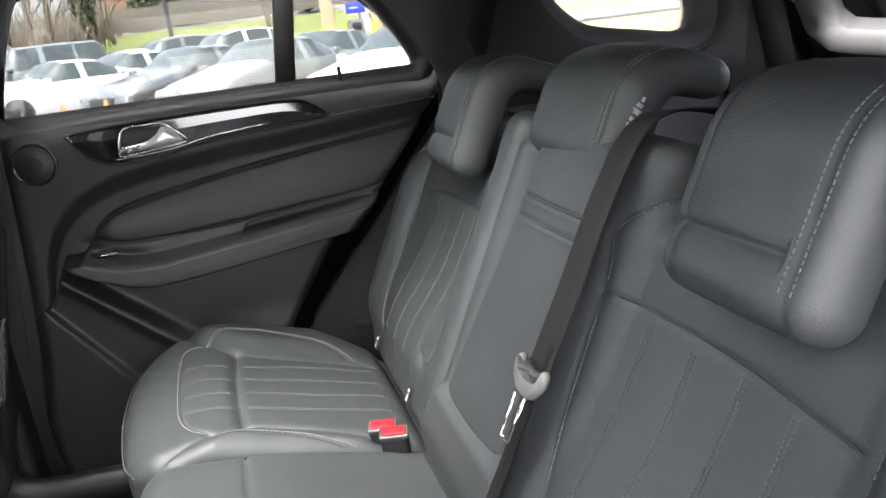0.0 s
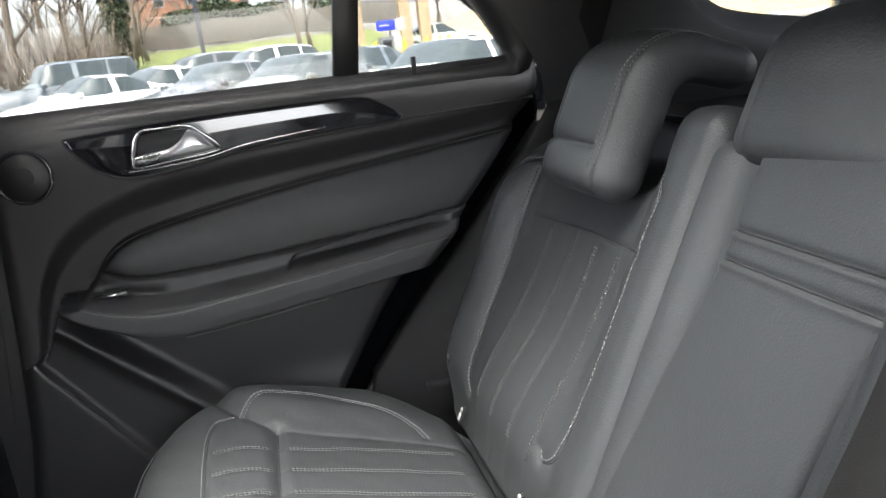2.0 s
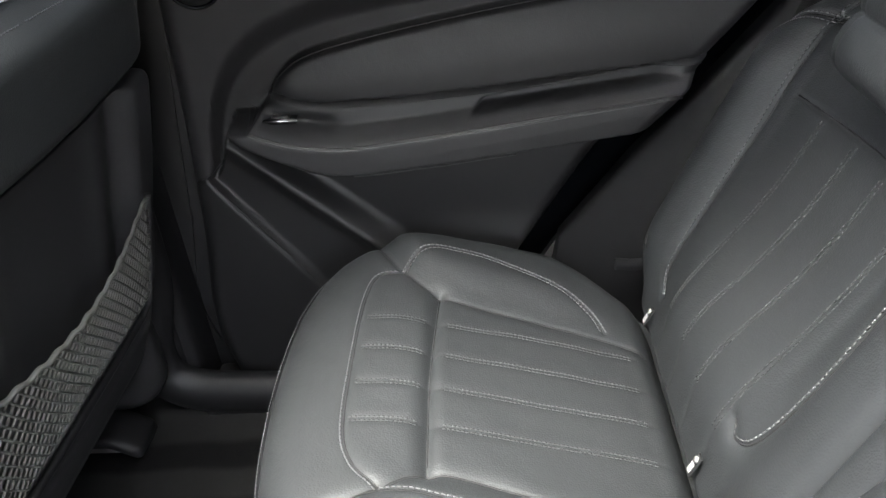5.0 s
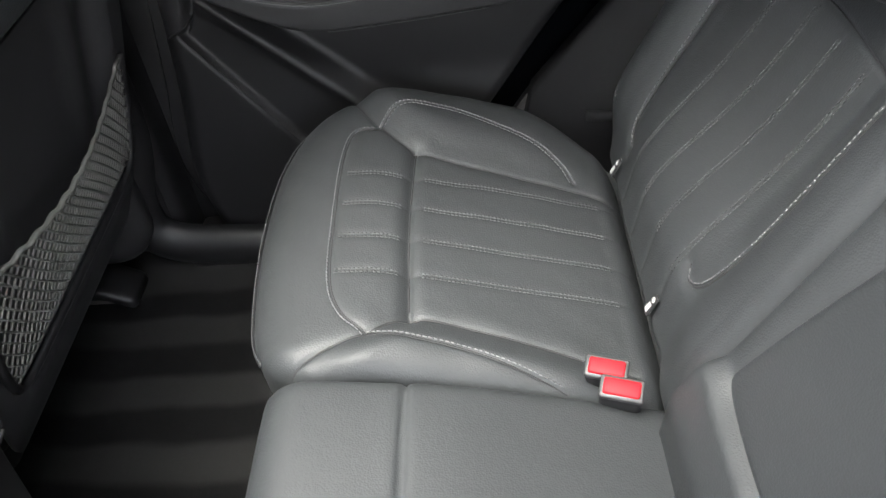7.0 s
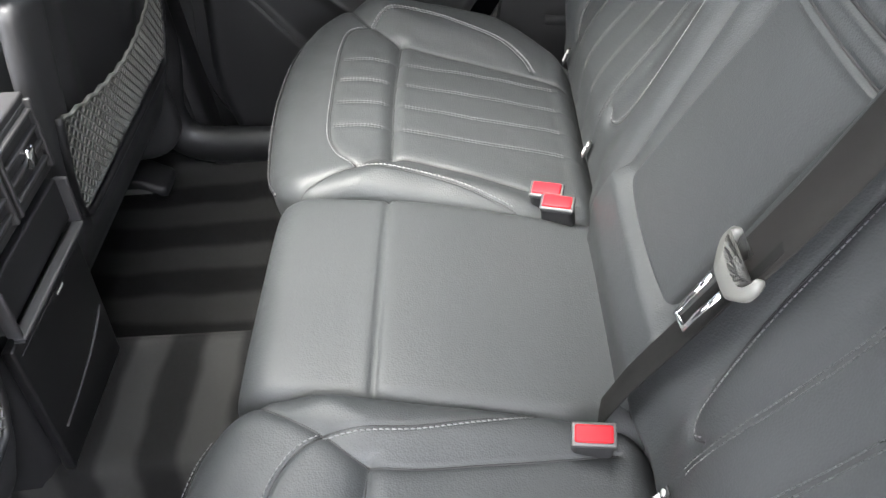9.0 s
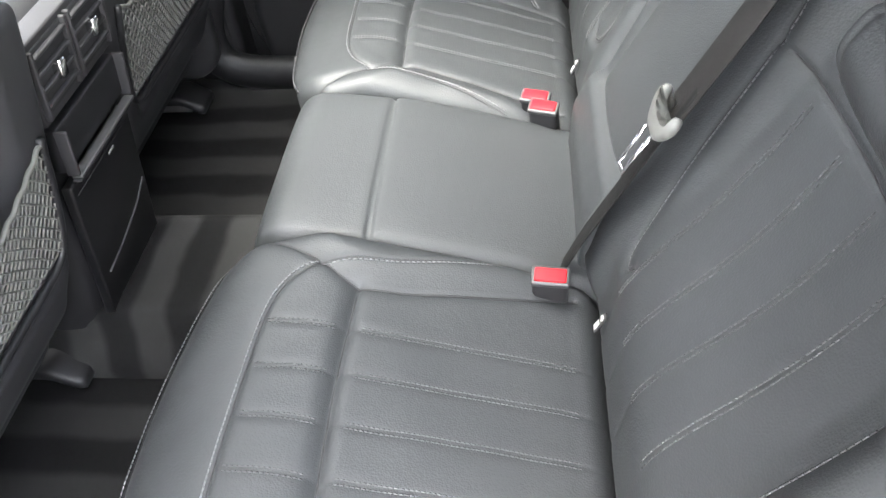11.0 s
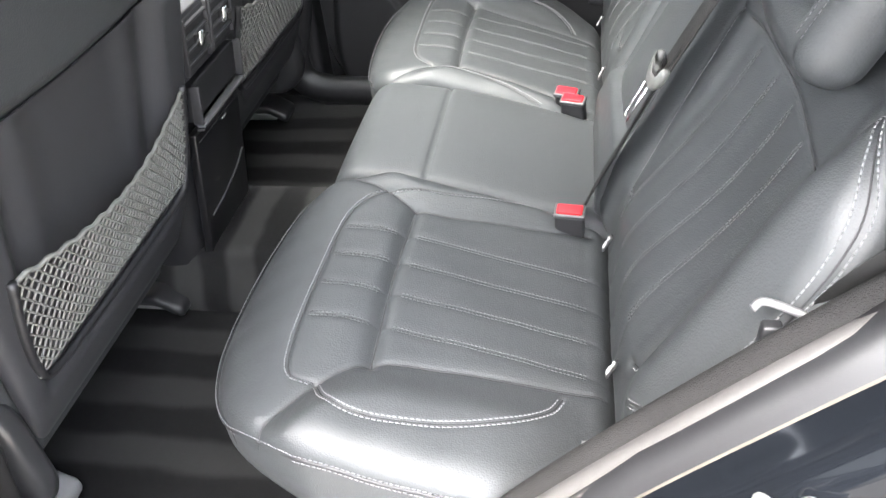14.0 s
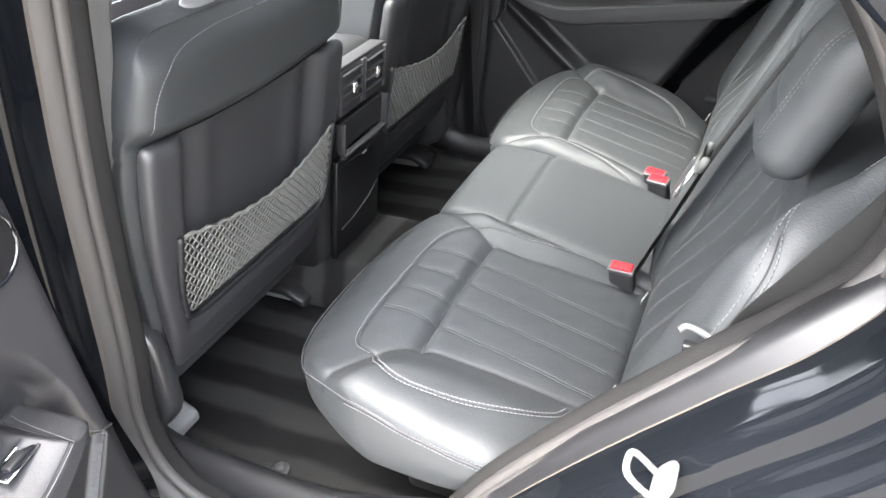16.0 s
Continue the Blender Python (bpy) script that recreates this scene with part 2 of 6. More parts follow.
def cast(vf, pts, way):
    """Where lines of points land on a surface, with the normals."""
    key = id(vf[0])
    if key not in TREES_OF:
        TREES_OF[key] = (BVHTree.FromPolygons(np.asarray(vf[0], float).tolist(), vf[1]), vf[0])
    tree = TREES_OF[key][0]
    w = Vector(way).normalized()
    P, N = [], []
    for p in pts:
        hit, nrm, _, _ = tree.ray_cast(Vector(p) - w * 0.4, w)
        if hit is not None:
            if nrm.dot(w) > 0:
                nrm = -nrm
            P.append(tuple(hit))
            N.append(tuple(nrm))
    return np.array(P), np.array(N)


def shifted(line, d):
    """A flat line moved sideways by d."""
    t = np.gradient(line, axis=0)
    t /= np.linalg.norm(t, axis=1)[:, None] + 1e-12
    return line + d * np.stack([-t[:, 1], t[:, 0]], 1)


def sew(vf, lines, way, lift, r=0.00055, step=0.0058, length=0.0040):
    """Thread along flat lines, dropped on to a surface. lift turns a flat line into points in space."""
    out = []
    for ln in lines:
        P, N = cast(vf, lift(ln), way)
        if len(P) > 3:
            out.append(stitches(P, step, length, r, normals=N))
    return join(*out)


def seam_lines(vf, lines, way, lift, r=0.0010):
    """Thin dark folds along flat lines, dropped on to a surface."""
    out = []
    for ln in lines:
        P, N = cast(vf, lift(ln), way)
        if len(P) > 3:
            out.append(tube(P - 0.0002 * N, r, 5))
    return join(*out)


# flat seam lines of an outer cushion as (x, distance from the car's middle)
CROSS = curve([(-0.276, 0.243), (-0.280, 0.40), (-0.276, 0.555)], 10)
FRONT = curve([(-0.322, 0.215), (-0.352, 0.245), (-0.369, 0.30), (-0.374, 0.42), (-0.373, 0.53), (-0.362, 0.585), (-0.330, 0.597)], 10)
INNER = curve([(-0.405, 0.166), (-0.372, 0.186), (-0.322, 0.213), (-0.267, 0.242), (-0.164, 0.230), (-0.02, 0.200)], 10)
INTOP = curve([(-0.322, 0.213), (-0.27, 0.205), (-0.226, 0.199), (-0.166, 0.184), (-0.105, 0.164)], 10)
OUTER = curve([(-0.375, 0.672), (-0.350, 0.632), (-0.326, 0.598), (-0.276, 0.553), (-0.185, 0.535), (-0.05, 0.520), (0.0, 0.51)], 10)
DTOP = curve([(-0.326, 0.600), (-0.305, 0.628), (-0.265, 0.642), (-0.19, 0.632), (-0.11, 0.600), (-0.068, 0.566), (-0.052, 0.535)], 10)
STRIPES = [0.247 + 0.303 * k / 5 for k in range(1, 5)]


def cushion_top(x, u):
    z = bend(x, (-0.52, -0.45, -0.39, -0.33, -0.29, -0.25, -0.15, -0.06, -0.03, 0.0, 0.03), (0.868, 0.882, 0.892, 0.892, 0.884, 0.872, 0.843, 0.816, 0.806, 0.792, 0.750))
    # the bolsters rise on both sides of the dished insert
    out = u - np.interp(x, OUTER[:, 0], OUTER[:, 1])
    inn = np.interp(x, INNER[:, 0], INNER[:, 1]) - u
    z = z + 0.021 * smooth(0.0, 0.075, out) * (1 - smooth(-0.13, 0.0, x)) * smooth(-0.42, -0.30, x)
    z = z + 0.013 * smooth(0.0, 0.045, inn) * (1 - smooth(-0.10, 0.0, x)) * smooth(-0.41, -0.31, x)
    P = np.stack([x, u], 1)
    dc, df, di, do = near(P, CROSS), near(P, FRONT), near(P, INNER), near(P, OUTER)
    z = z - 0.0075 * np.exp(-(dc / 0.011) ** 2) - 0.0035 * np.exp(-(dc / 0.0035) ** 2)
    z = z - 0.0012 * np.exp(-(df / 0.009) ** 2) - 0.0022 * np.exp(-(df / 0.0026) ** 2)
    for d in (di, do):
        z = z - 0.0025 * np.exp(-(d / 0.010) ** 2) - 0.0026 * np.exp(-(d / 0.0028) ** 2)
    for ln in (INTOP, DTOP):
        d = near(P, ln)
        z = z - 0.0010 * np.exp(-(d / 0.007) ** 2) - 0.0020 * np.exp(-(d / 0.0026) ** 2)
    inside = smooth(0.235, 0.255, u) * (1 - smooth(0.535, 0.555, u)) * smooth(-0.372, -0.355, x)
    puff = 0.0007 + 0.0007 * (1 - smooth(-0.29, -0.26, x)) + 0.0008 * np.exp(-((x + 0.25) / 0.03) ** 2)
    for s in STRIPES:
        d = np.abs(u - s)
        z = z - inside * (puff * np.exp(-(d / 0.008) ** 2) + 0.0008 * np.exp(-(d / 0.0024) ** 2))
    # slight sag and creases of sat-on leather
    z = z + 0.0011 * np.sin(31 * x + 3) * np.sin(23 * u) + 0.0005 * np.sin(83 * x + 40 * u) * np.sin(61 * u)
    return z


def cushion_shape(v):
    x, u, z = v[:, 0], v[:, 1], v[:, 2]
    xf = bend(u, (0.16, 0.20, 0.25, 0.40, 0.525, 0.596, 0.640, 0.665, 0.70), (-0.420, -0.443, -0.460, -0.475, -0.473, -0.459, -0.438, -0.410, -0.350))
    under = 1 - smooth(0.735, 0.82, z)
    x2 = 0.03 + (x - 0.03) * (0.03 - xf - 0.022 * under) / 0.53
    uo = bend(x2, (-0.52, -0.4, -0.3, -0.2, -0.1, -0.03, 0.03), (0.676, 0.688, 0.697, 0.702, 0.694, 0.655, 0.60))
    u2 = 0.16 + (u - 0.16) * (uo - 0.016 * under - 0.16) / 0.54
    w = smooth(0.76, 0.87, z)
    return np.stack([x2, u2, z + (cushion_top(x2, u2) - 0.88) * w], 1)


def outer_seat(s):
    """An outer rear seat; s = 1: passenger's side, -1: driver's side."""
    side = (lambda q: q) if s > 0 else mirror
    seat = thing("outer_rear_seat", "black leather outer rear seat with fluted insert and grey stitching", "car seat", "outer rear seats", (-0.2, s * 0.42, 0.56))
    inv = Matrix.Translation((0.2, -s * 0.42, -0.56))
    own = lambda q: moved(side(q), inv)
    if not SHELLS:
        SHELLS["cushion"] = pad((-0.50, 0.16, 0.735), (0.03, 0.70, 0.88), (0.055, 0.042, 0.032), (220, 220, 22), cushion_shape)
        SHELLS["back"] = tilt_back(pad((-0.12, 0.118, -0.07), (0.0, 0.66, 0.55), (0.035, 0.03, 0.035), (10, 190, 210), back_shape))
    cu, bw = SHELLS["cushion"], SHELLS["back"]
    c = part("cushion", own(cu), LEATHER, seat)
    lift = lambda ln: np.stack([ln[:, 0], ln[:, 1], np.full(len(ln), 0.9)], 1)
    part("panel_seam", own(seam_lines(cu, (FRONT, INNER, INTOP, OUTER, DTOP, CROSS), (0, 0, -1), lift)), SEAM, c, "dark sewn seams", kind="stuff")
    rows = [shifted(FRONT, 0.004), shifted(INTOP, 0.004), shifted(DTOP, 0.004), shifted(DTOP, -0.004)]
    part("border_stitching", own(sew(cu, rows, (0, 0, -1), lift, 0.00075, 0.0064, 0.0050)), SOFT_THREAD, c, "light grey border stitching", kind="stuff")
    rows = []
    for k in STRIPES:
        for d in (-0.003, 0.003):
            rows.append(np.stack([np.linspace(-0.262, -0.020, 40), np.full(40, k + d)], 1))
            rows.append(np.stack([np.linspace(-0.366, -0.288, 12), np.full(12, k + d)], 1))
    part("stitching", own(sew(cu, rows, (0, 0, -1), lift, 0.00062, 0.0052, 0.0040)), FINE_THREAD, c, "dark grey double stitching", kind="stuff")
    # piping round the front edge
    ring = np.concatenate([np.stack([np.full(50, -0.50), np.linspace(0.20, 0.66, 50), np.full(50, 0.853)], 1), np.stack([np.linspace(-0.46, 0.0, 50), np.full(50, 0.70), np.full(50, 0.853)], 1)])
    ringp = cushion_shape(rounded(ring, (-0.50, 0.16, 0.735), (0.03, 0.70, 0.88), (0.055, 0.042, 0.032)))
    part("piping", own(tube(ringp, 0.0028, 6)), LEATHER2, c)
    n = np.gradient(ringp, axis=0)
    out = np.stack([-np.abs(n[:, 1]), np.abs(n[:, 0]), np.full(len(n), 0.002)], 1)
    st = [stitches(ringp + (0, 0, 0.006) + 0.0015 * out / np.linalg.norm(out, axis=1)[:, None], normals=out), stitches(ringp - (0, 0, 0.006) + 0.0005 * out / np.linalg.norm(out, axis=1)[:, None], normals=out)]
    part("edge_stitching", own(join(*st)), SOFT_THREAD, c, "light grey edge stitching", kind="stuff")
    k = int(np.argmin(np.abs(ringp[:, 1] - 0.655) + np.abs(ringp[:, 0] + 0.375)))
    low = ringp[k] + np.array((0.010, -0.008, -0.085))
    part("corner_seam", own(tube(curve([ringp[k], 0.5 * (ringp[k] + low) + (-0.003, 0.003, 0), low], 6), 0.0012, 5)), SEAM, c)
    # backrest
    b = part("backrest", own(bw), LEATHER, seat)
    lift2 = lambda ln: tilt_back((np.stack([np.full(len(ln), 0.05), ln[:, 0], ln[:, 1]], 1), []))[0]
    rows = [shifted(BK_IN, 0.004), shifted(BK_OUT, 0.004)]
    part("border_stitching", own(sew(bw, rows, tuple(-NORMAL), lift2, 0.00075, 0.0064, 0.0050)), SOFT_THREAD, b, "light grey border stitching", kind="stuff")
    rows = []
    for k in BK_STRIPES:
        for d in (-0.003, 0.003):
            rows.append(np.stack([np.full(50, k + d), np.linspace(0.08, 0.362, 50)], 1))
    part("stitching", own(sew(bw, rows, tuple(-NORMAL), lift2, 0.00062, 0.0052, 0.0040)), FINE_THREAD, b, "dark grey double stitching", kind="stuff")
    part("panel_seam", own(seam_lines(bw, (BK_TOP, BK_IN, BK_OUT, BK_EDGE), tuple(-NORMAL), lift2)), SEAM, b, "dark sewn seams", kind="stuff")
    rows = [shifted(BK_EDGE, 0.004), shifted(BK_EDGE, -0.004)]
    part("edge_stitching", own(sew(bw, rows, tuple(-NORMAL), lift2, 0.00075, 0.0064, 0.0050)), SOFT_THREAD, b, "grey edge stitching", kind="stuff")
    return seat


RECLINE = math.atan(0.46)
BACK0 = np.array((-0.008, 0.0, 0.82))
NORMAL = np.array((-math.cos(RECLINE), 0.0, math.sin(RECLINE)))
ALONG = np.array((math.sin(RECLINE), 0.0, math.cos(RECLINE)))


def tilt_back(vf):
    """From (towards the front, across, up along the backrest) to the car."""
    v = np.asarray(vf[0], float)
    return BACK0 + v[:, :1] * NORMAL + v[:, 1:2] * np.array((0, 1.0, 0)) + v[:, 2:3] * ALONG, [tuple(reversed(q)) for q in vf[1]]


# flat seam lines of an outer backrest as (distance from the middle, height along it)
BK_IN = curve([(0.246, 0.50), (0.192, 0.44), (0.200, 0.385), (0.206, 0.217), (0.222, 0.12), (0.245, 0.097), (0.26, 0.11)], 10)
BK_TOP = curve([(0.20, 0.372), (0.37, 0.372), (0.545, 0.360)], 8)
BK_OUT = curve([(0.565, 0.52), (0.566, 0.44), (0.565, 0.363), (0.562, 0.25), (0.556, 0.12), (0.548, 0.08), (0.53, 0.065)], 8)
BK_EDGE = curve([(0.555, 0.45), (0.61, 0.43), (0.655, 0.385), (0.672, 0.31), (0.668, 0.22), (0.652, 0.13), (0.61, 0.085)], 10)
BK_STRIPES = [0.205 + 0.342 * k / 5 for k in range(1, 5)]


def back_shape(v):
    a, u, q = v[:, 0], v[:, 1], v[:, 2]
    uo = bend(q, (-0.05, 0.0, 0.06, 0.12, 0.25, 0.36, 0.43, 0.48, 0.56), (0.59, 0.61, 0.64, 0.67, 0.69, 0.675, 0.635, 0.60, 0.56))
    u2 = 0.118 + (u - 0.118) * (uo - 0.118) / 0.542
    w = smooth(-0.10, -0.02, a)
    dish = smooth(0.20, 0.25, u2) * (1 - smooth(0.535, 0.60, u2))
    h = -0.010 * np.exp(-((u2 - 0.40) / 0.10) ** 2) * smooth(0.10, 0.28, q) - 0.018 * dish * smooth(0.10, 0.34, q)
    h = h + 0.022 * np.exp(-((u2 - 0.612) / 0.040) ** 2) * smooth(0.0, 0.12, q) * (1 - smooth(0.36, 0.45, q))
    h = h + 0.014 * (1 - smooth(0.16, 0.225, u2)) + 0.010 * np.exp(-((q - 0.10) / 0.08) ** 2) * smooth(0.2, 0.3, u2) * (1 - smooth(0.45, 0.55, u2))
    h = h - 0.06 * smooth(0.43, 0.50, q) * smooth(0.225, 0.27, u2) * (1 - 0.6 * smooth(0.52, 0.57, u2))
    P = np.stack([u2, q], 1)
    for ln, d1, w1 in ((BK_IN, 0.003, 0.010), (BK_TOP, 0.001, 0.006), (BK_OUT, 0.005, 0.010), (BK_EDGE, 0.0025, 0.006)):
        d = near(P, ln)
        h = h - d1 * np.exp(-(d / w1) ** 2) - 0.0024 * np.exp(-(d / 0.0028) ** 2)
    ins = smooth(0.205, 0.222, u2) * (1 - smooth(0.528, 0.545, u2)) * (1 - smooth(0.358, 0.374, q))
    for s in BK_STRIPES:
        d = np.abs(u2 - s)
        h = h - ins * (0.0007 * np.exp(-(d / 0.008) ** 2) + 0.0006 * np.exp(-(d / 0.0026) ** 2))
    h = h - 0.014 * (1 - smooth(0.0, 0.10, q)) - 0.045 * (1 - smooth(-0.045, 0.012, q))
    return np.stack([a + h * w, u2, q], 1)


def headrest(u0, width, tall, q0, label, wide=0.065, back=0.018, crease=0.056):
    """A draped headrest: a thick pad whose upper end bends back over the seat."""
    L = tall + 0.15
    rb = 0.085

    def shape(v):
        a, u, q = v[:, 0].copy(), v[:, 1], v[:, 2].copy()
        # the side seams and the crease across the face
        P = np.stack([u, q], 1)
        front = smooth(-0.03, 0.0, a)
        for e in (u0 - width / 2 + 0.028, u0 + width / 2 - 0.028):
            d = np.abs(u - e)
            a = a - front * (0.003 * np.exp(-(d / 0.006) ** 2))
        d = np.abs(q - crease) + 10 * np.maximum(0, u0 - width * 0.30 - u)
        a = a - front * (0.0035 * np.exp(-(d / 0.010) ** 2) + 0.004 * np.exp(-(d / 0.003) ** 2))
        a = a + front * 0.010 * (1 - ((u - u0) / (width / 2)) ** 2)
        thin = 1 - 0.22 * smooth(tall * 0.6, L, q)
        a = wide * 0.5 + (a - wide * 0.5) * thin
        # bend
        th = np.clip((q - tall * 0.72) / rb, 0, None)
        thm = 1.45
        th1 = np.minimum(th, thm)
        rest = (th - th1) * rb
        qc = np.minimum(q, tall * 0.72)
        aa = (a + rb - wide) * np.cos(th1) - (rb - wide) - np.sin(th1) * rest
        qq = qc + (a + rb - wide) * np.sin(th1) + np.cos(th1) * rest
        return np.stack([aa, u, qq + q0], 1)
    vf = pad((0.0, u0 - width / 2, 0.0), (wide, u0 + width / 2, L), (0.03, 0.026, 0.03), (12, 100, 130), shape)
    w = tilt_back((np.stack([vf[0][:, 0] - back, vf[0][:, 1], vf[0][:, 2]], 1), vf[1]))
    ob = thing("rear_headrest", label, "headrest", "rear headrests", tuple(BACK0 + ALONG * q0 + np.array((0, u0, 0))))
    own = lambda q: moved(q, Matrix.Translation(-ob.location))
    c = part("cover", own(w), LEATHER, ob)
    rows = []
    for e in (u0 - width / 2 + 0.028,):
        for d in (-0.005, 0.005):
            pre = np.stack([np.full(80, wide), np.full(80, e + d), np.linspace(0.03, L - 0.02, 80)], 1)
            q = shape(rounded(pre, (0.0, u0 - width / 2, 0.0), (wide, u0 + width / 2, L), (0.03, 0.026, 0.03)))
            q[:, 0] -= back
            P = tilt_back((q, []))[0]
            t = np.gradient(P, axis=0)
            N = np.cross(np.tile((0, 1.0, 0), (len(P), 1)), t)
            N *= np.sign((N @ np.array((-1.0, 0, 0.5))))[:, None]
            rows.append(stitches(P, normals=N, off=0.0006))
    part("stitching", own(join(*rows)), SOFT_THREAD, c, "light grey double stitching", kind="stuff")
    return ob


outer_seat(1)
outer_seat(-1)
headrest(0.345, 0.190, 0.185, 0.418, "black leather rear headrest with double-stitched edge bands")
headrest(-0.428, 0.195, 0.185, 0.418, "black leather rear headrest with double-stitched edge bands")
headrest(-0.004, 0.245, 0.122, 0.492, "narrow black leather middle rear headrest with white tag", back=0.058, crease=-1.0)


def headrest_tag():
    ob = thing("headrest_tag", "white printed care tag on the middle headrest", "tag", at=tuple(BACK0 - 0.010 * NORMAL + np.array((0, -0.1290, 0)) + 0.568 * ALONG))
    turn = Matrix.Rotation(radians(-52), 3, "Y")
    ob.scale = (0.6, 1.0, 0.6)
    for k, (a, w, t) in enumerate(((-0.030, 0.008, 0.010), (-0.017, 0.007, 0.011), (-0.003, 0.009, 0.012), (0.004, 0.004, 0.018), (0.012, 0.008, 0.012), (0.024, 0.010, 0.005))):
        v, f = block((a, -0.003, -t / 2), (a + w, 0.001, t / 2), 0.001)
        part("print_bar", (v @ np.array(turn).T, f), WHITE, ob)
    return ob


headrest_tag()


def middle_seat():
    seat = thing("middle_rear_seat", "plain black leather middle rear seat with strapped backrest", "car seat", at=(-0.2, 0, 0.56))
    own = lambda q: moved(q, Matrix.Translation((0.2, 0, -0.56)))

    def shape(v):
        x, y, z = v[:, 0], v[:, 1], v[:, 2]
        w = smooth(0.72, 0.87, z)
        d = near(np.stack([x, y], 1), curve([(-0.268, -0.2), (-0.266, 0.0), (-0.268, 0.2)], 6))
        h = bend(x, (-0.46, -0.38, -0.30, -0.2, 0.05), (0.012, 0.020, 0.012, -0.006, -0.080)) - 0.002 * np.exp(-(d / 0.007) ** 2) - 0.005 * np.exp(-(d / 0.0025) ** 2)
        h = h - 0.010 * (np.abs(y) / 0.17) ** 4
        bulge = 0.02 * smooth(0.66, 0.80, z)
        return np.stack([0.05 + (x - 0.05) * (0.48 + bulge * smooth(0, -0.4, x)) / 0.48, y, z + h * w], 1)
    part("cushion", own(pad((-0.415, -0.172, 0.735), (0.05, 0.172, 0.872), (0.055, 0.025, 0.05), (110, 50, 10), shape)), LEATHER, seat)

    def bshape(v):
        a, u, q = v[:, 0], v[:, 1], v[:, 2]
        w = smooth(-0.08, -0.01, a)
        left = bend(q, (0.0, 0.125, 0.27, 0.385, 0.50, 0.6), (0.120, 0.112, 0.090, 0.068, 0.062, 0.06))
        right = bend(q, (0.0, 0.13, 0.243, 0.334, 0.42, 0.50, 0.6), (-0.10, -0.107, -0.114, -0.123, -0.138, -0.148, -0.15))
        t = (u + 0.113) / 0.226
        h = 0.010 * (1 - (u / 0.13) ** 2)
        for s in (0.405, 0.433):
            h = h - 0.003 * np.exp(-((q - s) / 0.004) ** 2) + 0.002 * np.exp(-((q - s + 0.005) / 0.003) ** 2)
        return np.stack([a + h * w, right + t * (left - right), q], 1)
    pad_b = tilt_back(pad((-0.06, -0.113, 0.105), (0.002, 0.113, 0.53), (0.012, 0.014, 0.012), (8, 90, 190), bshape))
    bk = part("backrest", own(pad_b), LEATHER, seat)
    lift = lambda ln: tilt_back((np.stack([np.full(len(ln), 0.05), ln[:, 0], ln[:, 1]], 1), []))[0]
    for s in (0.405, 0.433):
        ln = np.stack([np.linspace(-0.138, 0.064, 30), np.full(30, s)], 1)
        part("strap_seam", own(seam_lines(pad_b, (ln,), tuple(-NORMAL), lift, 0.0014)), SEAM, bk)

    def roll(v):
        """The rounded lower roll and the rails on both sides of the panel."""
        a, u, q = v[:, 0], v[:, 1], v[:, 2]
        w = smooth(-0.05, -0.01, a)
        low = 1 - smooth(0.095, 0.125, q)
        side = smooth(0.085, 0.125, np.abs(u + 0.012))
        h = 0.026 * low * smooth(-0.03, 0.06, q) + 0.010 * side * (1 - low)
        return np.stack([a + h * w, u, q], 1)
    part("back_base", own(tilt_back(pad((-0.12, -0.150, -0.07), (-0.004, 0.135, 0.52), (0.03, 0.012, 0.03), (8, 60, 110), roll))), LEATHER, seat)
    return seat


middle_seat()



# ---- body shell ----
def resample(P, n, closed=True):
    Q = np.vstack([P, P[:1]]) if closed else P
    s = np.concatenate([[0], np.cumsum(np.linalg.norm(np.diff(Q, axis=0), axis=1))])
    t = np.linspace(0, s[-1], n, endpoint=not closed)
    return np.stack([np.interp(t, s, Q[:, k]) for k in range(Q.shape[1])], 1)


def offset_loop(P, d):
    """A closed flat line, counter-clockwise in (x, z), moved outwards."""
    t = np.roll(P, -1, 0) - np.roll(P, 1, 0)
    t /= np.linalg.norm(t, axis=1)[:, None] + 1e-12
    return P + d * np.stack([t[:, 1], -t[:, 0]], 1)


def rings(loops):
    """A sheet between closed lines of as many points each."""
    P = np.stack(loops, 0)
    n, m = P.shape[:2]
    f = [(i * m + j, i * m + (j + 1) % m, (i + 1) * m + (j + 1) % m, (i + 1) * m + j) for i in range(n - 1) for j in range(m)]
    return P.reshape(-1, 3), f


def at_y(P, y):
    return np.stack([P[:, 0], np.full(len(P), float(y)), P[:, 1]], 1)


OPENING = resample(curve([(-0.50, 0.592), (-0.35, 0.605), (-0.22, 0.70), (-0.112, 0.855), (0.0, 0.99), (0.115, 1.115), (0.195, 1.200), (0.236, 1.275), (0.215, 1.365),
                          (0.164, 1.456), (0.06, 1.575), (-0.12, 1.635), (-0.35, 1.645), (-0.49, 1.60), (-0.555, 1.48), (-0.600, 1.30), (-0.628, 1.15), (-0.662, 0.90), (-0.688, 0.72), (-0.640, 0.615)], 12, True), 200)

car = thing("car_body", "black sport utility car with its driver-side rear door open", "car")


def both(name, vf, m, parent=car, label="", smooth=True):
    part(name, vf, m, parent, label, smooth)
    part(name, mirror(vf), m, parent, label, smooth)


STRIPED = mat("vacuumed_carpet", (0.0058, 0.0058, 0.006), 0.95, bump=0.5, scale=900, vary=0.3, spec=0.10)
TUNNELED = mat("tunnel_carpet", (0.0070, 0.0070, 0.0072), 0.95, bump=0.5, scale=900, vary=0.3, spec=0.10)


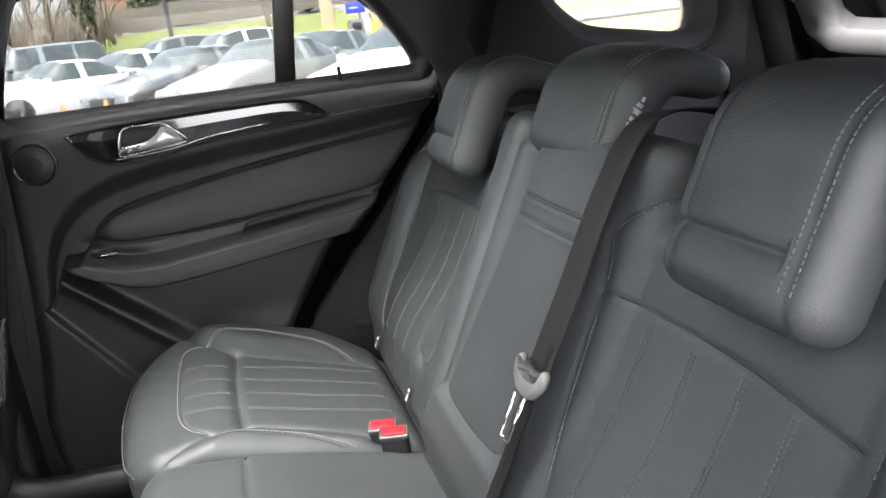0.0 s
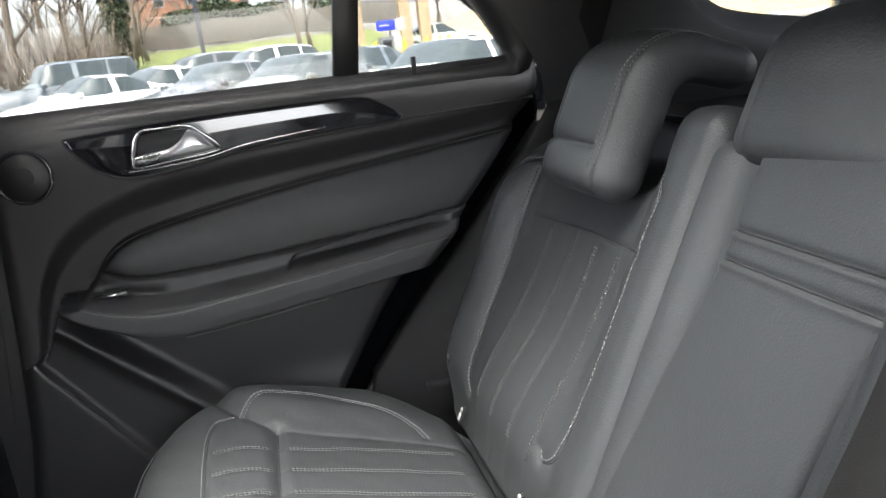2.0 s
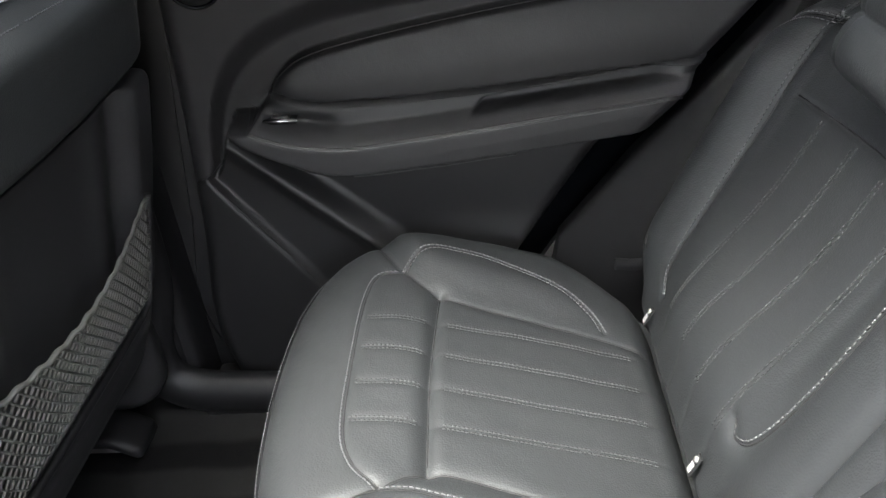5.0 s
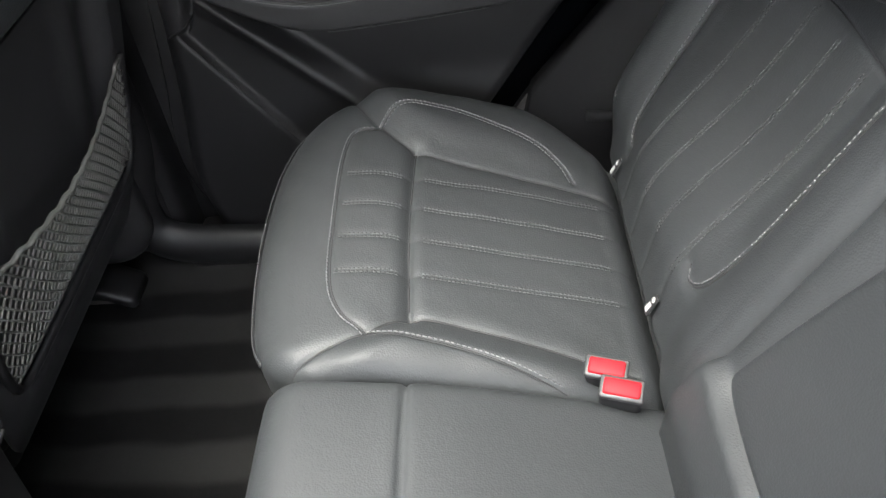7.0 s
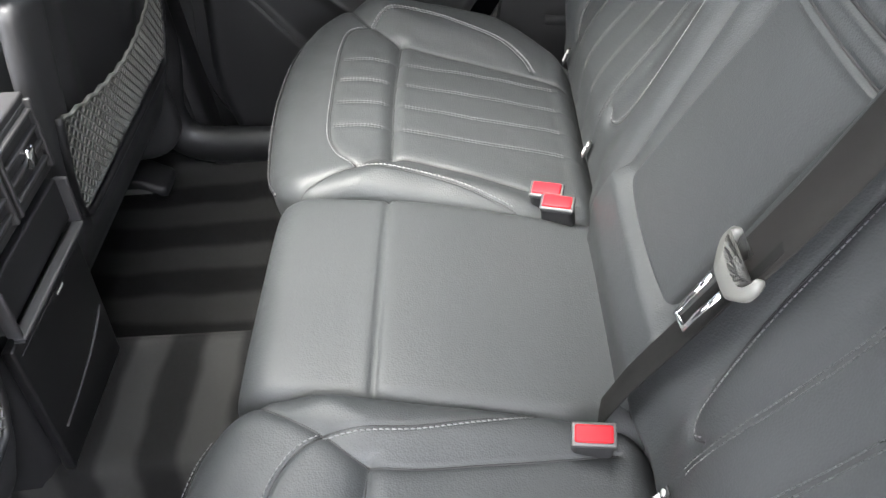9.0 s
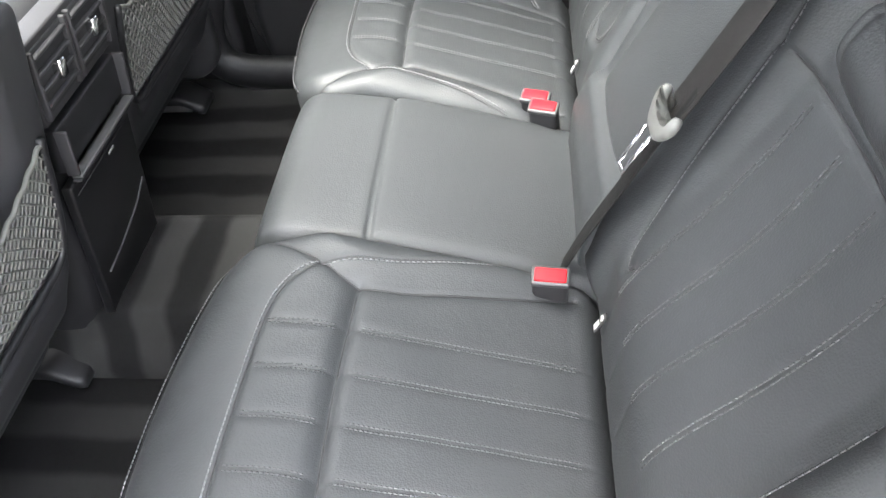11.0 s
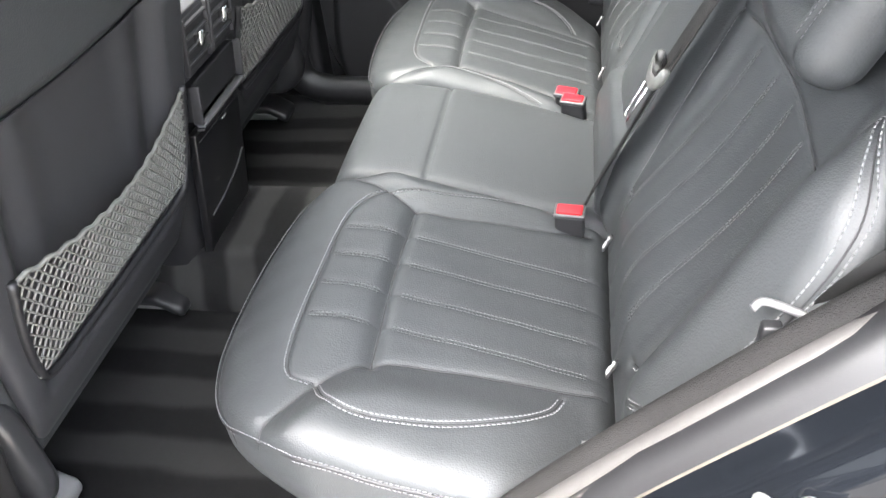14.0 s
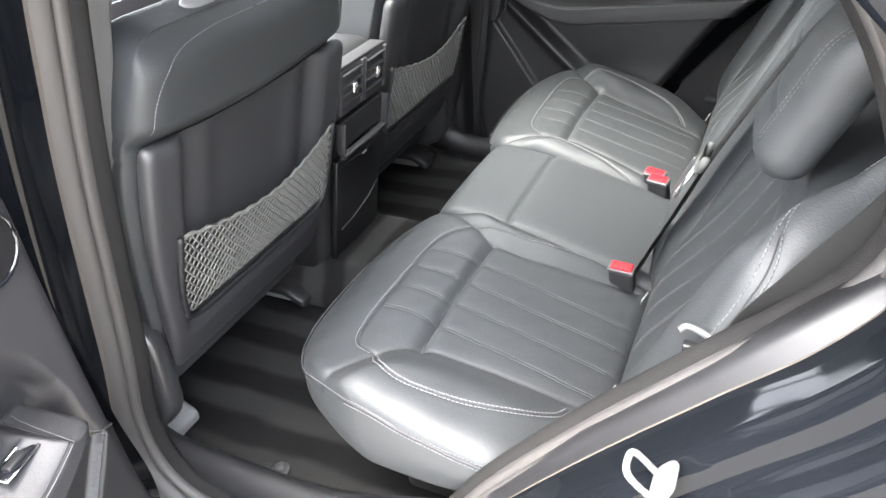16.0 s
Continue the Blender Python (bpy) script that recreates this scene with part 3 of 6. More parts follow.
def add_stripes(m, axis, width, light):
    """Bands of brushed pile across a carpet."""
    n, l = m.node_tree.nodes, m.node_tree.links
    geo = n.new("ShaderNodeTexCoord")
    wob = n.new("ShaderNodeTexNoise")
    wob.inputs["Scale"].default_value = 7.0
    sep = n.new("ShaderNodeSeparateXYZ")
    l.new(geo.outputs["Object"], sep.inputs[0])
    l.new(geo.outputs["Object"], wob.inputs["Vector"])
    a = n.new("ShaderNodeMath")
    a.operation = "MULTIPLY_ADD"
    a.inputs[1].default_value = 0.035
    l.new(wob.outputs[0], a.inputs[0])
    l.new(sep.outputs[axis], a.inputs[2])
    w = n.new("ShaderNodeMath")
    w.operation = "MULTIPLY"
    w.inputs[1].default_value = math.pi / width
    l.new(a.outputs[0], w.inputs[0])
    sn = n.new("ShaderNodeMath")
    sn.operation = "SINE"
    l.new(w.outputs[0], sn.inputs[0])
    mr = n.new("ShaderNodeMapRange")
    mr.inputs[1].default_value, mr.inputs[2].default_value = -0.35, 0.35
    l.new(sn.outputs[0], mr.inputs[0])
    mix = n.new("ShaderNodeMix")
    mix.data_type = "RGBA"
    b = n["Principled BSDF"]
    old = b.inputs["Base Color"].links[0].from_socket
    l.new(old, mix.inputs[6])
    mix.inputs[7].default_value = (light, light, light * 0.99, 1)
    l.new(mr.outputs[0], mix.inputs[0])
    l.new(mix.outputs[2], b.inputs["Base Color"])


add_stripes(STRIPED, 1, 0.062, 0.0150)
add_stripes(TUNNELED, 0, 0.055, 0.0185)


def carpet():
    """The floor with its raised tunnel, as one moulded sheet."""
    xs, ys = np.linspace(-1.5, 0.1, 90), np.linspace(-0.70, 0.70, 90)
    X, Y = np.meshgrid(xs, ys, indexing="ij")
    Z = 0.56 + 0.02 * smooth(0.62, 0.70, np.abs(Y)) + 0.004 * np.sin(9 * X) * np.cos(11 * Y)
    return grid_sheet(np.stack([X, Y, Z], 2))


part("floor_carpet", flip(carpet()), STRIPED, car, "dark grey carpet with vacuum stripes")


def tunnel_shape(v):
    return np.stack([v[:, 0], v[:, 1] * (1 + 0.25 * (1 - smooth(0.58, 0.66, v[:, 2]))), v[:, 2]], 1)


part("tunnel_carpet", pad((-1.4, -0.125, 0.52), (-0.30, 0.112, 0.682), (0.03, 0.025, 0.025), (40, 16, 8), tunnel_shape), TUNNELED, car, "dark grey carpet over the tunnel")
part("seat_base", block((-0.33, -0.55, 0.50), (0.40, 0.60, 0.735), 0.02), SEAM, car)
part("floor_pan", block((-1.6, -0.78, 0.40), (1.25, 0.78, 0.53), 0.03), PLASTIC, car)
# unseen roof opening, assumed from the lit seat tops and sized for their light
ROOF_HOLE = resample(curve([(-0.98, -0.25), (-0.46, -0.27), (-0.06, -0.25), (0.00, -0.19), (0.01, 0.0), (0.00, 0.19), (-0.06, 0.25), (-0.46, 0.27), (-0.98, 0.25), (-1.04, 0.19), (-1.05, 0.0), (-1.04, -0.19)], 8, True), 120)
ROOF_EDGE = resample(np.array([(-1.25, -0.72), (1.05, -0.72), (1.05, 0.72), (-1.25, 0.72)]), 120)
kr = int(np.argmin(((ROOF_EDGE - ROOF_HOLE[0]) ** 2).sum(1)))
ROOF_EDGE = np.roll(ROOF_EDGE, -kr, 0)
flat = lambda P, z: np.stack([P[:, 0], P[:, 1], np.full(len(P), float(z))], 1)
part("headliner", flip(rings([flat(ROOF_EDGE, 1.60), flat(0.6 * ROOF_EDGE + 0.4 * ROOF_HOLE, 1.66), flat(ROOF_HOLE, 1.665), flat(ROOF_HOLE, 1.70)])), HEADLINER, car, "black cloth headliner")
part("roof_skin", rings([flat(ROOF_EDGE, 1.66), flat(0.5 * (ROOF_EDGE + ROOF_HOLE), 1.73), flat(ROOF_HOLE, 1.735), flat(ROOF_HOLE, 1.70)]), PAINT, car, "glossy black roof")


def sill_profile(sgn):
    """The inner sill moulding that curves up into the centre pillar."""
    line = curve([(-0.745, 1.25), (-0.745, 1.05), (-0.750, 0.85), (-0.785, 0.70), (-0.75, 0.622), (-0.62, 0.600), (-0.40, 0.600), (-0.20, 0.66)], 14)
    P = np.stack([line[:, 0], np.full(len(line), 0.675), line[:, 1]], 1)
    return tube(P, 0.042, 14, flat=0.7, up=(0, 1, 0))


both("sill_moulding", sill_profile(1), PLASTIC, label="black moulded sill and pillar trim")
part("sill_plate", block((-0.72, -0.775, 0.545), (-0.25, -0.655, 0.590), 0.012), PLASTIC_SOFT, car, "dark grey sill step plate")
part("sill_plate", block((-0.72, 0.655, 0.545), (-0.25, 0.775, 0.590), 0.012), PLASTIC_SOFT, car, "dark grey sill step plate")


def pillar_shape(v):
    x, y, z = v[:, 0], v[:, 1], v[:, 2]
    return np.stack([x + 0.28 * np.maximum(z - 1.16, 0) + 0.03 * smooth(1.2, 0.6, z) * 0, y - 0.05 * smooth(1.35, 1.65, z), z], 1)


# daylight is put into the trim colours: pale near side, dark far side
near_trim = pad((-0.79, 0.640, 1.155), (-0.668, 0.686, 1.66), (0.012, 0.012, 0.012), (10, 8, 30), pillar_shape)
part("centre_pillar_trim", mirror(near_trim), PILLARGREY, car, "upper centre pillar trim, paled for the daylight on it")
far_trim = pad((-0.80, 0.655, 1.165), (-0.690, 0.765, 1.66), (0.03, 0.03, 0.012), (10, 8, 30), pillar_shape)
part("centre_pillar_trim", far_trim, PLASTIC_SOFT, car, "upper centre pillar trim, darkened for the shaded far side")
both("centre_pillar_foot", pad((-0.85, 0.690, 0.56), (-0.735, 0.755, 1.26), (0.03, 0.03, 0.02), (10, 8, 30), pillar_shape), PLASTIC)

# the driver's side opening: flocked edge, rubber seals, painted jamb
reveal = lambda prof: flip(rings([at_y(offset_loop(OPENING, d), -y) for d, y in prof]))
part("flocked_edge", reveal(((0.030, 0.690), (0.006, 0.696), (0.002, 0.701), (0.001, 0.707), (0.004, 0.714), (0.011, 0.720))), FELT, car, "dark grey flocked inner edge of the door opening")
part("door_seal", reveal(((0.0105, 0.719), (0.0090, 0.724), (0.0105, 0.731), (0.0140, 0.7345), (0.0175, 0.7355))), RUBBER, car, "grey rubber door seal")
part("door_seal", reveal(((0.0175, 0.7352), (0.0150, 0.7375), (0.0155, 0.743), (0.0200, 0.752), (0.0275, 0.7585))), RUBBER, car, "grey rubber door seal")
# tan reflection on the jamb paint, laid in as a coloured strip
part("reflection_edge", reveal(((0.0265, 0.7575), (0.0285, 0.7640))), TANGLINT, car, "thin strip coloured like a tan reflection")
JAMB = ((0.0275, 0.763), (0.031, 0.776), (0.035, 0.800), (0.041, 0.814), (0.060, 0.822), (0.072, 0.826), (0.078, 0.838), (0.084, 0.856), (0.092, 0.863), (0.112, 0.867), (0.118, 0.880), (0.126, 0.895), (0.150, 0.900), (0.170, 0.915), (0.20, 0.930))
part("door_jamb", flip(rings([at_y(offset_loop(OPENING, d), -y) for d, y in JAMB])), PAINT, car, "glossy black painted door jamb")
part("door_jamb", rings([at_y(offset_loop(OPENING, d), y) for d, y in JAMB]), PLASTIC, car)

# rear flank and quarter panels
WING = resample(np.array([(-0.02, 0.50), (1.35, 0.50), (1.35, 1.24), (0.40, 1.27), (0.34, 1.42), (0.20, 1.60), (0.06, 1.72), (-0.70, 1.72), (-0.86, 1.5), (-0.90, 0.50)]), 200)
k0 = int(np.argmin(((WING - (-0.50, 0.5)) ** 2).sum(1)))
WING = np.roll(WING, -k0, 0)
mid_wing = 0.5 * (offset_loop(OPENING, 0.24) + WING)
mid_wing[:, 1] = np.where(mid_wing[:, 0] > 0.40, np.minimum(mid_wing[:, 1], 1.26), mid_wing[:, 1])
both("flank", flip(rings([at_y(offset_loop(OPENING, 0.20), 0.930), at_y(mid_wing, 0.955), at_y(WING, 0.90)])), PAINT, label="glossy black outer body side")

part("pillar_filler", block((-0.96, 0.774, 0.52), (-0.628, 0.786, 1.40), 0.004), PLASTIC, car)

# cargo side, behind the seat
LOW = [(-0.16, 0.5), (-0.095, 0.85), (0.012, 0.985), (0.127, 1.11), (0.252, 1.255), (1.25, 1.265), (1.25, 0.5)]
both("cargo_side", plate(LOW, 1, 0.715, 0.760), PLASTIC)
QWIN = resample(curve([(0.60, 1.425), (0.66, 1.402), (0.76, 1.385), (0.86, 1.370), (0.900, 1.385), (0.900, 1.45), (0.86, 1.555), (0.74, 1.585), (0.55, 1.592), (0.50, 1.575), (0.535, 1.49)], 8, True), 90)
QOUT = resample(np.array([(0.262, 1.255), (1.05, 1.255), (1.05, 1.45), (0.98, 1.68), (0.10, 1.68), (0.075, 1.60), (0.19, 1.46), (0.25, 1.35)]), 90)
ka = int(np.argmin(((QOUT - (0.45, 1.255)) ** 2).sum(1)))
QOUT = np.roll(QOUT, -ka, 0)
qtrim = rings([at_y(QOUT, 0.705), at_y(0.35 * offset_loop(QWIN, 0.07) + 0.65 * QOUT, 0.690), at_y(offset_loop(QWIN, 0.055), 0.690), at_y(offset_loop(QWIN, 0.040), 0.694)])
# reveals far paler than the trim: window daylight is in their colour
both("window_reveal", rings([at_y(offset_loop(QWIN, 0.040), 0.694), at_y(offset_loop(QWIN, 0.018), 0.708), at_y(QWIN, 0.735), at_y(QWIN, 0.775)]), PILLARGREY, label="quarter window reveal, paled for the daylight on it")
both("pillar_cover", block((0.98, 0.700, 1.2), (1.36, 0.79, 1.72), 0.01), PLASTIC)
both("quarter_frame", flip(rings([at_y(QOUT + (0.02, 0), 0.80), at_y(offset_loop(QWIN, 0.01), 0.80), at_y(QWIN, 0.775)])), PAINT, label="glossy black window surround")
both("rear_pillar", tube(np.array([(1.16, 0.73, 1.15), (1.08, 0.72, 1.45), (0.93, 0.68, 1.70)]), 0.050, 12), PLASTIC, label="black rear pillar trim")
both("quarter_trim", qtrim, PLASTIC, label="black moulded trim round the quarter window")

def glass(name, tint):
    m = bpy.data.materials.new(name)
    m.use_nodes = True
    n, l = m.node_tree.nodes, m.node_tree.links
    mix = n.new("ShaderNodeMixShader")
    through_it = n.new("ShaderNodeBsdfTransparent")
    through_it.inputs[0].default_value = (*tint, 1)
    gloss = n.new("ShaderNodeBsdfGlossy")
    gloss.inputs["Roughness"].default_value = 0.02
    edge = n.new("ShaderNodeFresnel")
    edge.inputs[0].default_value = 1.45
    l.new(edge.outputs[0], mix.inputs[0])
    l.new(through_it.outputs[0], mix.inputs[1])
    l.new(gloss.outputs[0], mix.inputs[2])
    l.new(mix.outputs[0], n["Material Output"].inputs[0])
    return m


# roof tint trims the daylight that falls on the far seat
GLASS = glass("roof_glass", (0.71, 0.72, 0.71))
TINTED = glass("tinted_glass", (0.42, 0.43, 0.43))


def pane(name, outline, y0, y1, parent, shift=(0, 0, 0)):
    ob = part(name, plate(outline, 1, y0, y1), TINTED, parent, "tinted side glass", smooth=False)
    ob.location = shift
    return ob


for s in (1, -1):
    pane("quarter_glass", QWIN, s * 0.768, s * 0.772, car)


part("glass_roof", plate(ROOF_HOLE, 2, 1.712, 1.718), GLASS, car, "unseen glass roof, opening and tint set to light the seats", smooth=False)


# tailgate: a leaning frame round the rear window
def lean(P):
    """From (across, height along the gate) to the car."""
    return np.stack([1.25 - 0.55 * (P[:, 1] - 1.30), P[:, 0], P[:, 1]], 1)


RWIN = resample(curve([(-0.56, 1.325), (0.0, 1.315), (0.56, 1.325), (0.615, 1.36), (0.585, 1.50), (0.54, 1.60), (0.4, 1.625), (-0.4, 1.625), (-0.54, 1.60), (-0.585, 1.50), (-0.615, 1.36)], 8, True), 100)
ROUT = resample(np.array([(-0.70, 1.18), (0.70, 1.18), (0.70, 1.40), (0.66, 1.70), (-0.66, 1.70), (-0.70, 1.40)]), 100)
kb = int(np.argmin(((ROUT - RWIN[0]) ** 2).sum(1)))
ROUT = np.roll(ROUT, -kb, 0)
gate = [lean(ROUT) + (-0.03, 0, 0), lean(offset_loop(RWIN, 0.05)) + (-0.06, 0, 0), lean(offset_loop(RWIN, 0.015)) + (-0.045, 0, 0), lean(RWIN), lean(RWIN) + (0.04, 0, 0)]
# same daylight paling round the rear window
part("window_reveal", flip(rings(gate[1:])), PILLARGREY, car, "rear window reveal, paled for the daylight on it")
part("tailgate_trim", flip(rings(gate[:2])), PLASTIC_SOFT, car, "dark grey tailgate trim round the rear window")
part("tailgate_lower", block((1.20, -0.72, 0.5), (1.28, 0.72, 1.26), 0.02), PLASTIC, car)
part("cargo_floor", block((0.30, -0.72, 0.78), (1.22, 0.72, 0.82), 0.01), CARPET, car)
rg = part("rear_glass", grid_sheet(np.stack([lean(RWIN), np.tile(lean(RWIN).mean(0), (100, 1))], 1), True), TINTED, car, "tinted rear window")
rg.visible_shadow = False

# front of the cabin
part("dashboard", pad((-1.82, -0.70, 0.80), (-1.49, 0.70, 1.20), (0.08, 0.05, 0.08), (14, 40, 12)), PLASTIC_SOFT, car, "dark dashboard")
part("bulkhead", block((-1.95, -0.75, 0.4), (-1.78, 0.75, 1.15), 0.02), PLASTIC, car)
both("front_door_panel", block((-1.80, 0.70, 0.5), (-0.72, 0.80, 1.33), 0.02), PLASTIC)
both("front_pillar", tube(np.array([(-1.62, 0.70, 1.1), (-1.30, 0.67, 1.45), (-0.95, 0.64, 1.70)]), 0.045, 10), PLASTIC)


# ---- rear doors ----
def door_edge_front(z):
    return bend(z, (0.56, 0.72, 0.90, 1.15, 1.30, 1.38), (-0.66, -0.685, -0.660, -0.640, -0.632, -0.625))


def door_edge_rear(z):
    return bend(z, (0.56, 0.70, 0.846, 1.004, 1.113, 1.233, 1.300, 1.38), (-0.36, -0.25, -0.132, -0.022, 0.084, 0.195, 0.248, 0.280))


def arm_seam(x):
    """The stitched front edge of the armrest's top."""
    return bend(x, (-0.60, -0.545, -0.48, -0.405, -0.319, -0.193, -0.075, 0.03, 0.30), (1.110, 1.094, 1.068, 1.056, 1.062, 1.074, 1.087, 1.099, 1.130))


def arm_low(x):
    return bend(x, (-0.60, -0.566, -0.556, -0.495, -0.413, -0.278, -0.198, -0.038, 0.30), (1.105, 1.090, 1.068, 1.032, 1.005, 1.012, 1.020, 1.037, 1.075))


def insert_low(x):
    return bend(x, (-0.60, -0.496, -0.444, -0.38, -0.267, -0.146, -0.024, 0.072, 0.30), (1.135, 1.121, 1.108, 1.105, 1.109, 1.117, 1.126, 1.134, 1.155))


def insert_top(x):
    return bend(x, (-0.53, -0.508, -0.487, -0.443, -0.337, -0.177, -0.018, 0.186, 0.3), (1.085, 1.110, 1.140, 1.167, 1.189, 1.212, 1.230, 1.251, 1.262))


def brow(x):
    return bend(x, (-0.66, -0.613, -0.598, -0.561, -0.496, -0.40, -0.25, 0.0, 0.3), (0.88, 1.00, 1.071, 1.150, 1.203, 1.232, 1.250, 1.268, 1.296))


def low_bound(x):
    """Where the hard lower panels begin."""
    return np.where(x > -0.566, arm_low(x), 0.982 + 0.30 * (x + 0.665) + 0.075 * smooth(-0.615, -0.566, x))


def ridges(x, z):
    return ((z - 0.994) + 1.414 * (x + 0.625)) / 1.73, ((z - 1.03) + 0.92 * (x + 0.563)) / 1.36


def door_depth(x, z):
    """How far the door's inner skin stands from the car's middle."""
    y = 0.750 - 0.032 * smooth(-0.026, 0.020, z - brow(x))
    y = y + 0.050 * smooth(1.30, 1.372, z) ** 2
    # armrest, the roll over it and the leather insert, from below
    S, I, top = arm_seam(x), insert_low(x), insert_top(x)
    r = (z - S) / (I - S)
    p = np.interp(r, (-0.6, -0.12, 0.0, 0.10, 0.45, 0.85, 0.96, 1.0, 1.05, 1.3), (0.657, 0.659, 0.662, 0.668, 0.694, 0.699, 0.704, 0.711, 0.707, 0.707))
    p = p + np.where(r > 1, -0.006 * np.sin(math.pi * np.clip((z - I) / (top - I), 0, 1)) + 0.022 * np.clip((z - I) / 0.12, 0, 1), 0)
    x0 = -0.592 + 0.080 * smooth(0.3, 0.8, r)
    w = smooth(-0.006, 0.012, z - arm_low(x)) * (1 - smooth(-0.003, 0.006, z - top)) * np.sqrt(np.clip(1 - (1 - np.clip((x - x0) / 0.055, 0, 1)) ** 2, 0, 1))
    y = y + (p - y) * w
    y = y + 0.003 * np.exp(-((z - top) / 0.003) ** 2) * smooth(-0.51, -0.49, x)
    t = z - S
    grip = smooth(0.0, 0.010, x + 0.222 - 0.9 * (t - 0.010)) * smooth(0.010, 0.014, t) * (1 - smooth(0.026, 0.031, t)) * (1 - smooth(0.02, 0.07, x))
    y = y + 0.022 * grip
    y = y + 0.010 * np.exp(-((x + 0.465) / 0.055) ** 4) * np.exp(-((t - 0.020) / 0.012) ** 2)
    # lower part: flush front corner, a flat band and a roll before the pocket
    r1, r2 = ridges(x, z)
    yl = 0.714 + 0.016 * smooth(-0.003, 0.004, r1) + 0.026 * smooth(-0.008, 0.03, r2) - 0.010 * np.exp(-((r2 + 0.004) / 0.014) ** 2)
    yl = yl - 0.02 * smooth(0.90, 0.75, z) * smooth(-0.45, -0.3, x)
    low = 1 - smooth(-0.008, 0.002, z - low_bound(x))
    return y + (yl - y) * low


TRIM = curve([(-0.506, 1.330), (-0.485, 1.334), (-0.330, 1.341), (-0.168, 1.342), (-0.070, 1.340), (-0.030, 1.328), (0.004, 1.297), (-0.090, 1.290), (-0.259, 1.279), (-0.342, 1.266), (-0.422, 1.262), (-0.466, 1.278), (-0.494, 1.308)], 6, True)
BEZEL = curve([(-0.415, 1.283), (-0.410, 1.308), (-0.398, 1.329), (-0.365, 1.331), (-0.329, 1.330), (-0.310, 1.317), (-0.289, 1.297), (-0.293, 1.288), (-0.355, 1.282), (-0.405, 1.278)], 6, True)
WINDOW = resample(curve([(-0.605, 1.366), (-0.40, 1.366), (0.0, 1.366), (0.195, 1.367), (0.213, 1.385), (0.186, 1.437), (0.123, 1.521), (0.02, 1.592), (-0.15, 1.612), (-0.40, 1.615), (-0.565, 1.60), (-0.590, 1.56), (-0.598, 1.46)], 8, True), 140)


def rear_door(door, s):
    side = (lambda q: q) if s > 0 else mirror
    zs = np.concatenate([np.linspace(0.585, 0.98, 70), np.linspace(0.983, 1.375, 180)])
    t = np.linspace(0, 1, 210)
    Z = np.repeat(zs[:, None], len(t), 1)
    F, R = door_edge_front(zs)[:, None], door_edge_rear(zs)[:, None]
    X = F + (R - F) * t[None, :]
    Y = door_depth(X.ravel(), Z.ravel()).reshape(X.shape)
    edge = np.minimum(np.minimum(X - F, R - X), 0.03) / 0.03
    Y = Y + 0.03 * (1 - np.sqrt(np.clip(1 - (1 - edge) ** 2, 0, 1)))
    v, f = grid_sheet(np.stack([X, Y, Z], 2))
    f = [tuple(q) for q in f]
    cx = np.array([v[list(q)].mean(0) for q in f])
    x, z = cx[:, 0], cx[:, 2]
    kind = np.zeros(len(f), int)
    kind[(z < insert_top(x)) & (z > insert_low(x)) & (x > -0.510)] = 1
    kind[(z <= insert_low(x)) & (z > arm_low(x)) & (x > -0.590 + 0.075 * (z > arm_seam(x) + 0.022))] = 2
    r1, r2 = ridges(x, z)
    kind[(z <= low_bound(x)) & (r1 >= 0)] = 3
    kind[(z <= low_bound(x)) & (r1 < 0)] = 4
    panel = None
    for k, (nm, m, lb) in enumerate((("upper_panel", PLASTIC_SOFT, "soft dark grey upper panel"), ("insert", LEATHER2, "black leather insert"), ("armrest", LEATHER2, "padded black leather armrest"),
                                     ("pocket_panel", PLASTIC, "hard black pocket panel"), ("lower_panel", PLASTIC, "hard black lower panel"))):
        idx = [q for q, c in zip(f, kind) if c == k]
        used = sorted({i for q in idx for i in q})
        ren = {i: j for j, i in enumerate(used)}
        sub = side((v[used], [tuple(ren[i] for i in q) for q in idx]))
        ob = part(nm, sub, m, door, lb)
        if k == 0:
            panel = ob
        if k == 2:
            arm = ob
    on = lambda P, d=0.0: np.stack([P[:, 0], door_depth(P[:, 0], P[:, 1]) - d, P[:, 1]], 1)
    inside_door = lambda xs, zf: xs[xs < door_edge_rear(zf(xs)) - 0.012]
    xs = inside_door(np.linspace(-0.505, 0.235, 160), insert_top)
    part("insert_seam", side(tube(on(np.stack([xs, insert_top(xs)], 1), -0.001), 0.0022, 6)), SEAM, door)
    xs = inside_door(np.linspace(-0.505, 0.235, 160), insert_low)
    part("insert_seam", side(tube(on(np.stack([xs, insert_low(xs)], 1), -0.001), 0.0016, 6)), SEAM, door)
    part("insert_seam", side(tube(on(np.stack([xs, insert_low(xs) - 0.006], 1), -0.0004), 0.0008, 6)), SEAM, door)
    xs = inside_door(np.linspace(-0.545, 0.10, 160), arm_seam)
    part("arm_seam", side(tube(on(np.stack([xs, arm_seam(xs)], 1), -0.0002), 0.0011, 6)), SEAM, arm)
    part("arm_seam", side(tube(on(np.stack([xs, arm_seam(xs) - 0.004], 1), 0.0), 0.0006, 6)), FINE_THREAD, arm, "grey armrest stitching")
    xs = np.linspace(-0.39, -0.16, 60)
    part("arm_edge", side(tube(np.stack([xs, np.full(60, 0.668), arm_low(xs) + 0.004], 1), 0.0010, 6)), DARKGREY, arm, "thin pale lower edge")
    part("panel_gap", side(tube(on(curve([(-0.640, 0.990), (-0.620, 0.998), (-0.602, 1.010)], 10), 0.0), 0.0016, 6)), SEAM, door)
